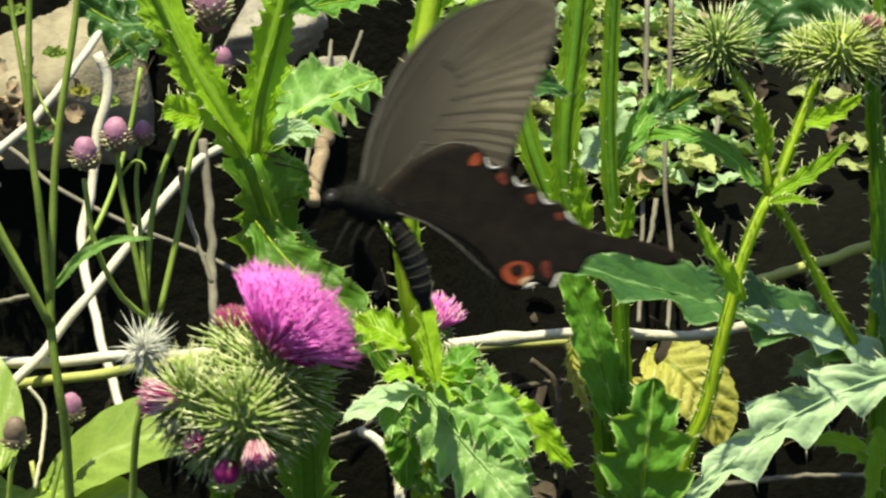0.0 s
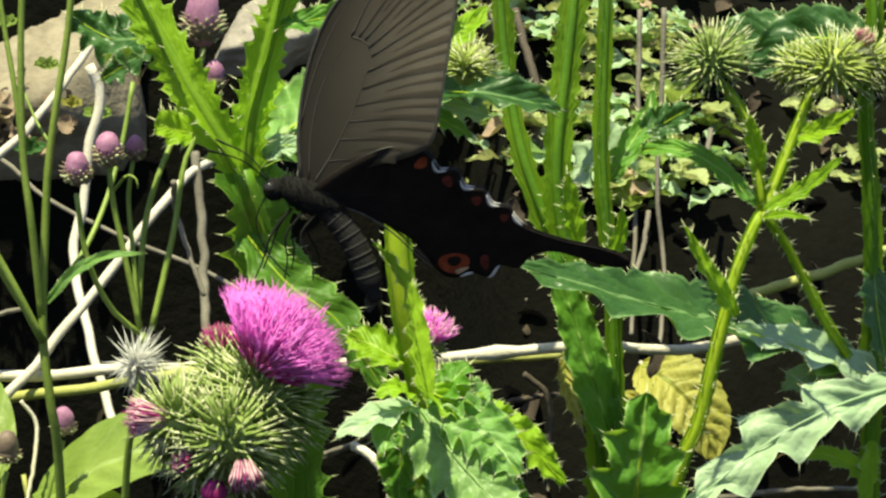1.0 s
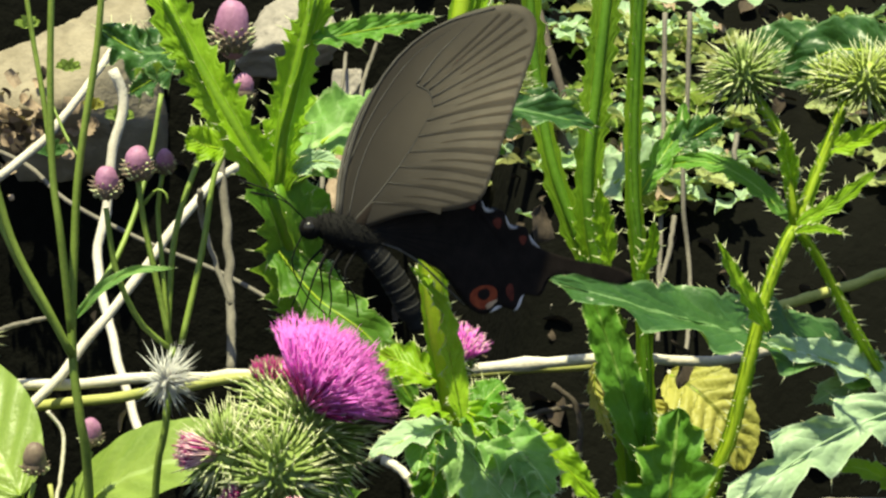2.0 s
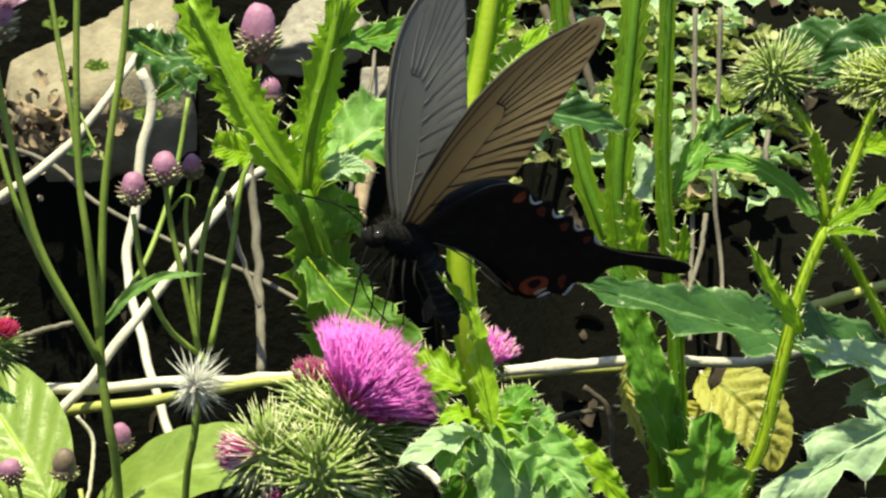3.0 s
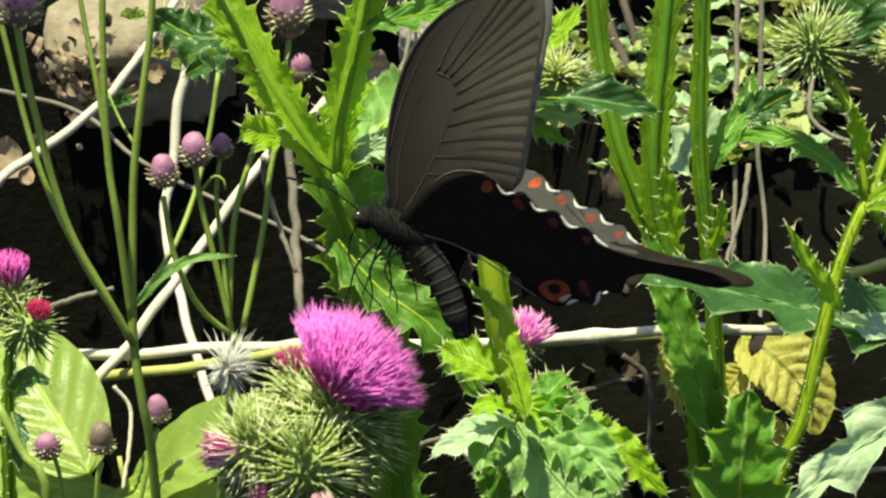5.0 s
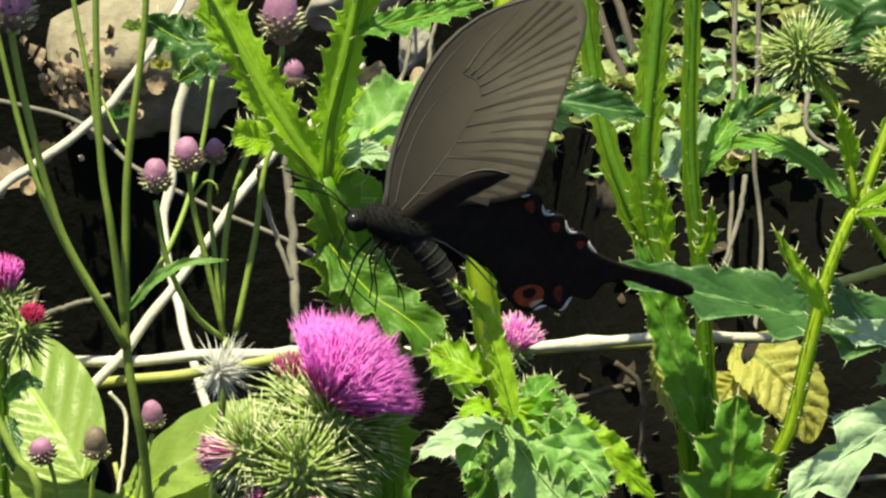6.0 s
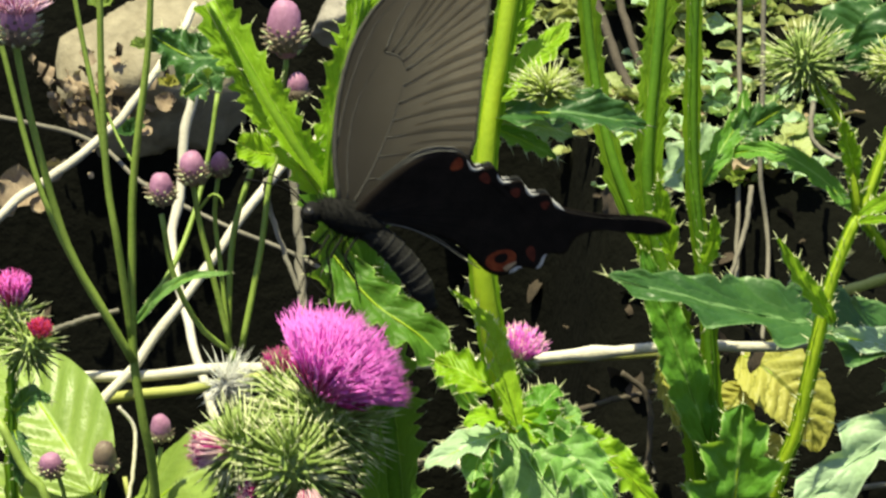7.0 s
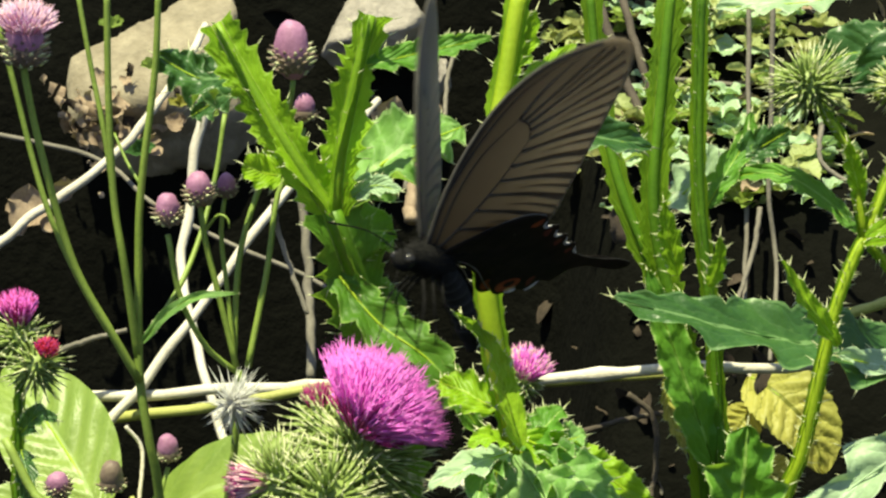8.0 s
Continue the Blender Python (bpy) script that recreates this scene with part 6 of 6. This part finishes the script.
# ---- movement ----
# time, place, heading, then for near forewing, near hindwing, far forewing, far hindwing: beat, swing, feather; abdomen's dip
FLIGHT = [
    (0, (0.0212, -0.1220, 0.3844), 8, (-17, 36, 2), (-8, 8, 5), (-21, 36, 2), (-10, 8, 5), -3),
    (0.1, (0.0163, -0.1220, 0.3841), 19, (-18, 32, 4), (-12, 9, 12), (-22, 32, 4), (-14, 9, 12), -6),
    (0.2, (0.0184, -0.1220, 0.3850), 6, (-19, 42, -12), (-8, 7, 17), (-23, 42, -12), (-10, 7, 17), -7),
    (0.3, (0.0203, -0.1220, 0.3851), 16, (49, 19, -19), (-12, 21, 14), (-67, 16, 0), (-14, 21, 14), -2),
    (0.4, (0.0264, -0.1220, 0.3854), 19, (-2, 61, -16), (-9, 30, 25), (-6, 61, -16), (-10, 30, 25), 12),
    (0.5, (0.0208, -0.1220, 0.3877), -10, (-25, 33, -13), (16, 24, 6), (-29, 33, -13), (15, 24, 6), 1),
    (0.6, (0.0191, -0.1220, 0.3868), 9, (30, 38, 7), (-3, 14, 9), (-29, 37, -1), (-4, 14, 9), -8),
    (0.7, (0.0163, -0.1220, 0.3861), 6, (37, 29, 3), (17, 14, 2), (-59, 17, 2), (15, 14, 2), -8),
    (0.8, (0.0129, -0.1220, 0.3884), 6, (-17, 35, -13), (-11, 4, 17), (-21, 35, -13), (-13, 4, 17), -14),
    (0.9, (0.0095, -0.1220, 0.3891), -3, (-24, 28, -11), (21, 7, 9), (-28, 28, -11), (20, 7, 9), -14),
    (1, (0.0104, -0.1220, 0.3897), -7, (4, 21, -12), (21, 14, 8), (0, 21, -12), (20, 14, 8), -7),
    (1.1, (0.0158, -0.1220, 0.3888), 4, (-12, 34, -9), (8, 12, 15), (-16, 34, -9), (6, 12, 15), -18),
    (1.2, (0.0162, -0.1220, 0.3894), 12, (-6, 33, 5), (-1, 11, 14), (-10, 33, 5), (-2, 11, 14), -12),
    (1.3, (0.0154, -0.1220, 0.3910), -16, (-36, 19, 1), (25, -5, -10), (-40, 19, 1), (-53, 4, 0), -17),
    (1.4, (0.0150, -0.1220, 0.3922), -16, (-30, 25, -9), (23, -13, -18), (-34, 25, -9), (-51, 4, -4), -19),
    (1.5, (0.0130, -0.1220, 0.3868), -10, (-21, 10, 3), (30, 6, 11), (-25, 10, 3), (-46, 2, -6), -31),
    (1.6, (0.0094, -0.1220, 0.3879), -3, (24, 21, 8), (32, 7, 18), (20, 21, 8), (-52, 7, -14), -22),
    (1.7, (0.0073, -0.1220, 0.3848), 7, (19, 14, 4), (8, -4, 10), (15, 14, 4), (6, -4, 10), -27),
    (1.95, (0.0107, -0.1220, 0.3871), 10, (-17, 35, -13), (-11, 4, 17), (-21, 35, -13), (-13, 4, 17), -14),
    (2.2, (0.0090, -0.1220, 0.3859), 12, (37, 29, 3), (17, 14, 2), (-59, 17, 2), (15, 14, 2), -8),
    (2.5, (0.0127, -0.1220, 0.3884), 16, (-6, 33, 5), (-1, 11, 14), (-10, 33, 5), (-2, 11, 14), -12),
    (2.8, (0.0133, -0.1220, 0.3887), 19, (14, 27, -6), (35, 14, 0), (-16, 17, 2), (33, 14, 0), -9),
    (2.9, (0.0142, -0.1220, 0.3886), 31, (53, 14, -3), (53, 1, -5), (-38, 5, 7), (52, 1, -5), -16),
    (3, (0.0165, -0.1220, 0.3878), 38, (28, 26, 6), (29, 1, -15), (-15, 20, 17), (27, 1, -15), -6),
    (3.1, (0.0134, -0.1220, 0.3887), 32, (32, 19, -10), (29, 4, -1), (-35, 10, 16), (27, 4, -1), -11),
    (3.2, (0.0069, -0.1220, 0.3872), 26, (16, 19, 8), (20, -4, 3), (-14, 17, 2), (19, -4, 3), -16),
    (3.3, (0.0075, -0.1220, 0.3859), 37, (15, 31, 11), (37, -5, 0), (-5, 22, 0), (35, -5, 0), -23),
    (3.4, (0.0146, -0.1220, 0.3887), 39, (44, 11, -9), (47, 5, -1), (-41, 3, 10), (45, 5, -1), -19),
    (3.5, (0.0168, -0.1220, 0.3856), 39, (10, 34, 21), (15, 23, -1), (5, 17, 26), (13, 23, -1), 26),
    (3.6, (0.0241, -0.1220, 0.3882), 30, (52, 23, -12), (35, 38, 7), (48, 23, -12), (34, 38, 7), 12),
    (3.7, (0.0220, -0.1220, 0.3858), 19, (74, 29, -23), (35, 27, 0), (-21, 22, 16), (33, 27, 0), 9),
    (3.8, (0.0220, -0.1220, 0.3885), -12, (35, 53, 6), (28, 27, 7), (-31, 38, -10), (-70, 22, 5), 6),
    (3.9, (0.0178, -0.1220, 0.3872), -20, (45, 44, -25), (32, 8, -3), (-23, 26, 2), (-87, -6, 13), 3),
    (4, (0.0197, -0.1220, 0.3877), -4, (17, 29, -3), (22, 25, 5), (13, 29, -3), (-50, 22, 1), -1),
    (4.1, (0.0178, -0.1220, 0.3908), -24, (39, 53, -6), (23, 11, -9), (-40, 26, -5), (-84, 3, 16), -1),
    (4.2, (0.0141, -0.1220, 0.3881), -23, (11, 38, 5), (27, -7, -16), (7, 38, 5), (-65, 3, 8), -1),
    (4.3, (0.0127, -0.1220, 0.3884), -38, (1, 26, -14), (23, -5, -1), (-3, 26, -14), (-39, -4, 2), -4),
    (4.4, (0.0112, -0.1220, 0.3909), -24, (42, 42, -7), (36, 6, -4), (-36, 23, -2), (-71, -1, 13), -4),
    (4.5, (0.0153, -0.1220, 0.3894), -24, (30, 34, -11), (26, -3, -15), (-35, 6, -18), (-54, 3, 12), -12),
    (4.6, (0.0127, -0.1220, 0.3923), -25, (8, 25, 0), (23, -7, -13), (4, 25, 0), (-53, -1, 8), -2),
    (4.7, (0.0087, -0.1220, 0.3923), -19, (8, 24, -9), (26, -12, -17), (4, 24, -9), (-53, -13, 21), -12),
    (4.8, (0.0082, -0.1220, 0.3924), -18, (8, 28, -14), (30, 16, 13), (4, 28, -14), (-57, 4, 1), -15),
    (4.9, (0.0095, -0.1220, 0.3923), -22, (8, 25, -5), (21, -1, -5), (4, 25, -5), (-49, 2, 3), -8),
    (5, (0.0103, -0.1220, 0.3911), -21, (8, 24, -6), (19, 1, -3), (4, 24, -6), (-52, 0, 9), -5),
    (5.1, (0.0079, -0.1220, 0.3925), -9, (8, 29, 7), (18, 17, 20), (4, 29, 7), (-58, 11, -4), -10),
    (5.2, (0.0063, -0.1220, 0.3917), -8, (8, 25, 10), (19, 10, 19), (4, 25, 10), (-56, 9, -8), -19),
    (5.5, (0.0092, -0.1220, 0.3921), -2, (8, 25, -5), (21, -1, -5), (4, 25, -5), (-49, 2, 3), -8),
    (5.75, (0.0087, -0.1220, 0.3904), 2, (26, 22, 4), (13, 7, 3), (-41, 10, 0), (12, 7, 3), -13),
    (6, (0.0122, -0.1220, 0.3915), 7, (-13, 34, -4), (8, 16, 10), (-17, 34, -4), (6, 16, 10), -8),
    (6.3, (0.0131, -0.1220, 0.3904), 12, (33, 23, -8), (4, 18, 9), (-51, 16, 1), (2, 18, 9), -7),
    (6.4, (0.0098, -0.1220, 0.3919), 9, (36, 22, -3), (15, 14, 2), (-65, 4, 1), (14, 14, 2), -4),
    (6.5, (0.0161, -0.1220, 0.3924), 18, (-21, 40, 11), (-12, 20, 15), (-58, 24, -6), (-14, 20, 15), 7),
    (6.6, (0.0113, -0.1220, 0.3940), 4, (-13, 34, -4), (8, 16, 10), (-17, 34, -4), (6, 16, 10), -8),
    (6.7, (0.0057, -0.1220, 0.3940), 13, (30, 25, -1), (16, 11, 4), (-53, 14, 2), (15, 11, 4), -16),
    (6.8, (0.0026, -0.1220, 0.3933), 11, (26, 22, 4), (13, 7, 3), (-41, 10, 0), (12, 7, 3), -13),
    (6.9, (0.0020, -0.1220, 0.3942), 7, (-26, 26, -7), (14, 3, 7), (-30, 26, -7), (12, 3, 7), -19),
    (7, (0.0029, -0.1220, 0.3950), 6, (-13, 21, 5), (16, 6, 8), (-17, 21, 5), (15, 6, 8), -16),
    (7.1, (0.0068, -0.1220, 0.3931), 8, (-19, 23, 0), (11, 7, 11), (-23, 23, 0), (9, 7, 11), -15),
    (7.2, (0.0002, -0.1220, 0.3939), 10, (-10, 24, 9), (15, -5, 5), (-27, 11, 2), (14, -5, 5), -29),
    (7.3, (-0.0000, -0.1220, 0.3921), 16, (-7, 23, 12), (12, -4, 8), (-27, 15, 2), (10, -4, 8), -26),
    (7.4, (0.0003, -0.1220, 0.3927), 29, (47, 9, -1), (35, 10, 10), (-40, 7, -8), (33, 10, 10), -14),
    (7.5, (0.0070, -0.1220, 0.3914), 44, (31, 27, 9), (26, 8, -4), (-32, 19, 6), (25, 8, -4), -1),
    (7.6, (0.0109, -0.1220, 0.3903), 50, (30, 17, -24), (38, 13, -4), (-27, 10, 39), (36, 13, -4), -2),
    (7.7, (0.0035, -0.1220, 0.3894), 54, (22, 32, 1), (44, -8, -1), (-29, 15, -2), (43, -8, -1), -3),
    (7.8, (0.0086, -0.1220, 0.3914), 52, (4, 33, 7), (42, -6, 0), (-12, 17, -4), (40, -6, 0), -4),
    (7.9, (0.0136, -0.1220, 0.3910), 44, (40, 21, -9), (53, 6, -6), (-22, 19, 23), (51, 6, -6), -5),
    (8, (0.0185, -0.1220, 0.3908), 50, (28, 27, -20), (47, 7, -7), (-18, 21, 34), (46, 7, -7), -6),
]
SWAY = [
    (0, 1.987, 0.00036),
    (0.1, 1.429, 0.00108),
    (0.2, 2.088, 0.00016),
    (0.3, 2.549, -0.00008),
    (0.4, 2.709, 0.00066),
    (0.5, 3.113, 0.00101),
    (0.6, 3.384, -0.00111),
    (0.7, 3.161, -0.00032),
    (0.8, 2.409, -0.00099),
    (0.9, 1.817, -0.00055),
    (1, 1.651, -0.00046),
    (1.1, 2.432, -0.00035),
    (1.2, 2.617, -0.00082),
    (1.3, 2.799, -0.00020),
    (1.4, 2.813, -0.00015),
    (1.5, 3.173, -0.00140),
    (1.6, 2.556, -0.00258),
    (1.7, 2.672, -0.00462),
    (2.8, 2.966, -0.00218),
    (2.9, 3.284, -0.00247),
    (3, 3.608, -0.00250),
    (3.1, 3.342, -0.00252),
    (3.2, 2.366, -0.00284),
    (3.3, 1.792, -0.00171),
    (3.4, 1.759, -0.00210),
    (3.5, 1.704, -0.00233),
    (3.6, 1.691, -0.00176),
    (3.7, 1.929, -0.00160),
    (3.8, 2.463, -0.00101),
    (3.9, 1.945, -0.00169),
    (4, 1.772, -0.00252),
    (4.1, 1.662, -0.00203),
    (4.2, 1.500, -0.00553),
    (4.3, 0.614, -0.00562),
    (4.4, 0.614, -0.00552),
    (4.5, 2.304, -0.00417),
    (4.6, 1.608, -0.00263),
    (4.7, 0.711, -0.00136),
    (4.8, 0.644, -0.00117),
    (4.9, 0.711, -0.00209),
    (5, 0.504, -0.00344),
    (5.1, 0.041, -0.00419),
    (5.2, 0.531, -0.00393),
    (6.3, 1.145, -0.00409),
    (6.4, 1.209, -0.00315),
    (6.5, 1.150, -0.00222),
    (6.6, 1.018, -0.00107),
    (6.7, 0.046, 0.00147),
    (6.8, -0.465, 0.00103),
    (6.9, 0.024, 0.00074),
    (7, 0.000, 0.00000),
    (7.1, 0.964, -0.00115),
    (7.2, 1.337, -0.00270),
    (7.3, 1.238, -0.00284),
    (7.4, 1.023, -0.00309),
    (7.5, 1.742, -0.00462),
    (7.6, 1.538, -0.00559),
    (7.7, 1.485, -0.00391),
    (7.8, 1.617, -0.00471),
    (7.9, 1.912, -0.00467),
    (8, 2.174, -0.00364),
]


def wing_turn(beat, swing, feather):
    """A wing beaten sideways about the body, swung back in its plane and twisted about its length."""
    return pose(0, 0, 0, beat, 0, 0) @ pose(0, 0, 0, 0, swing, 0) @ pose(0, 0, 0, 0, 0, feather)


def motions():
    """The butterfly's place and heading, each wing's beat, the abdomen's dip, and the swaying flower."""
    body, dips, beats = [], [], [[], [], [], []]
    for t, place, heading, near_fore, near_hind, far_fore, far_hind, dip in FLIGHT:
        body.append((t, Matrix.Translation(place) @ pose(0, 0, 0, 0, 0, heading)))
        dips.append((t, Matrix.Translation(WAIST) @ pose(0, 0, 0, 0, dip, 0)))
        apart = Vector((0, 0.00016 * max(0, near_hind[0] - far_hind[0] - 5), 0))
        for rows, (w, at), turn, off in zip(beats, wings, (near_fore, near_hind, far_fore, far_hind), (0, 0, 0, 1)):
            rows.append((t, Matrix.Translation(at + apart * off) @ wing_turn(*turn)))
    walk(swallowtail, body)
    walk(abdomen, dips)
    for rows, (w, at) in zip(beats, wings):
        walk(w, rows)
    walk(flower, [(t, Matrix.Translation(FLOWER_BASE + Vector((0, 0, dz))) @ pose(0, 0, 0, 0, lean, 0)) for t, lean, dz in SWAY])


motions()
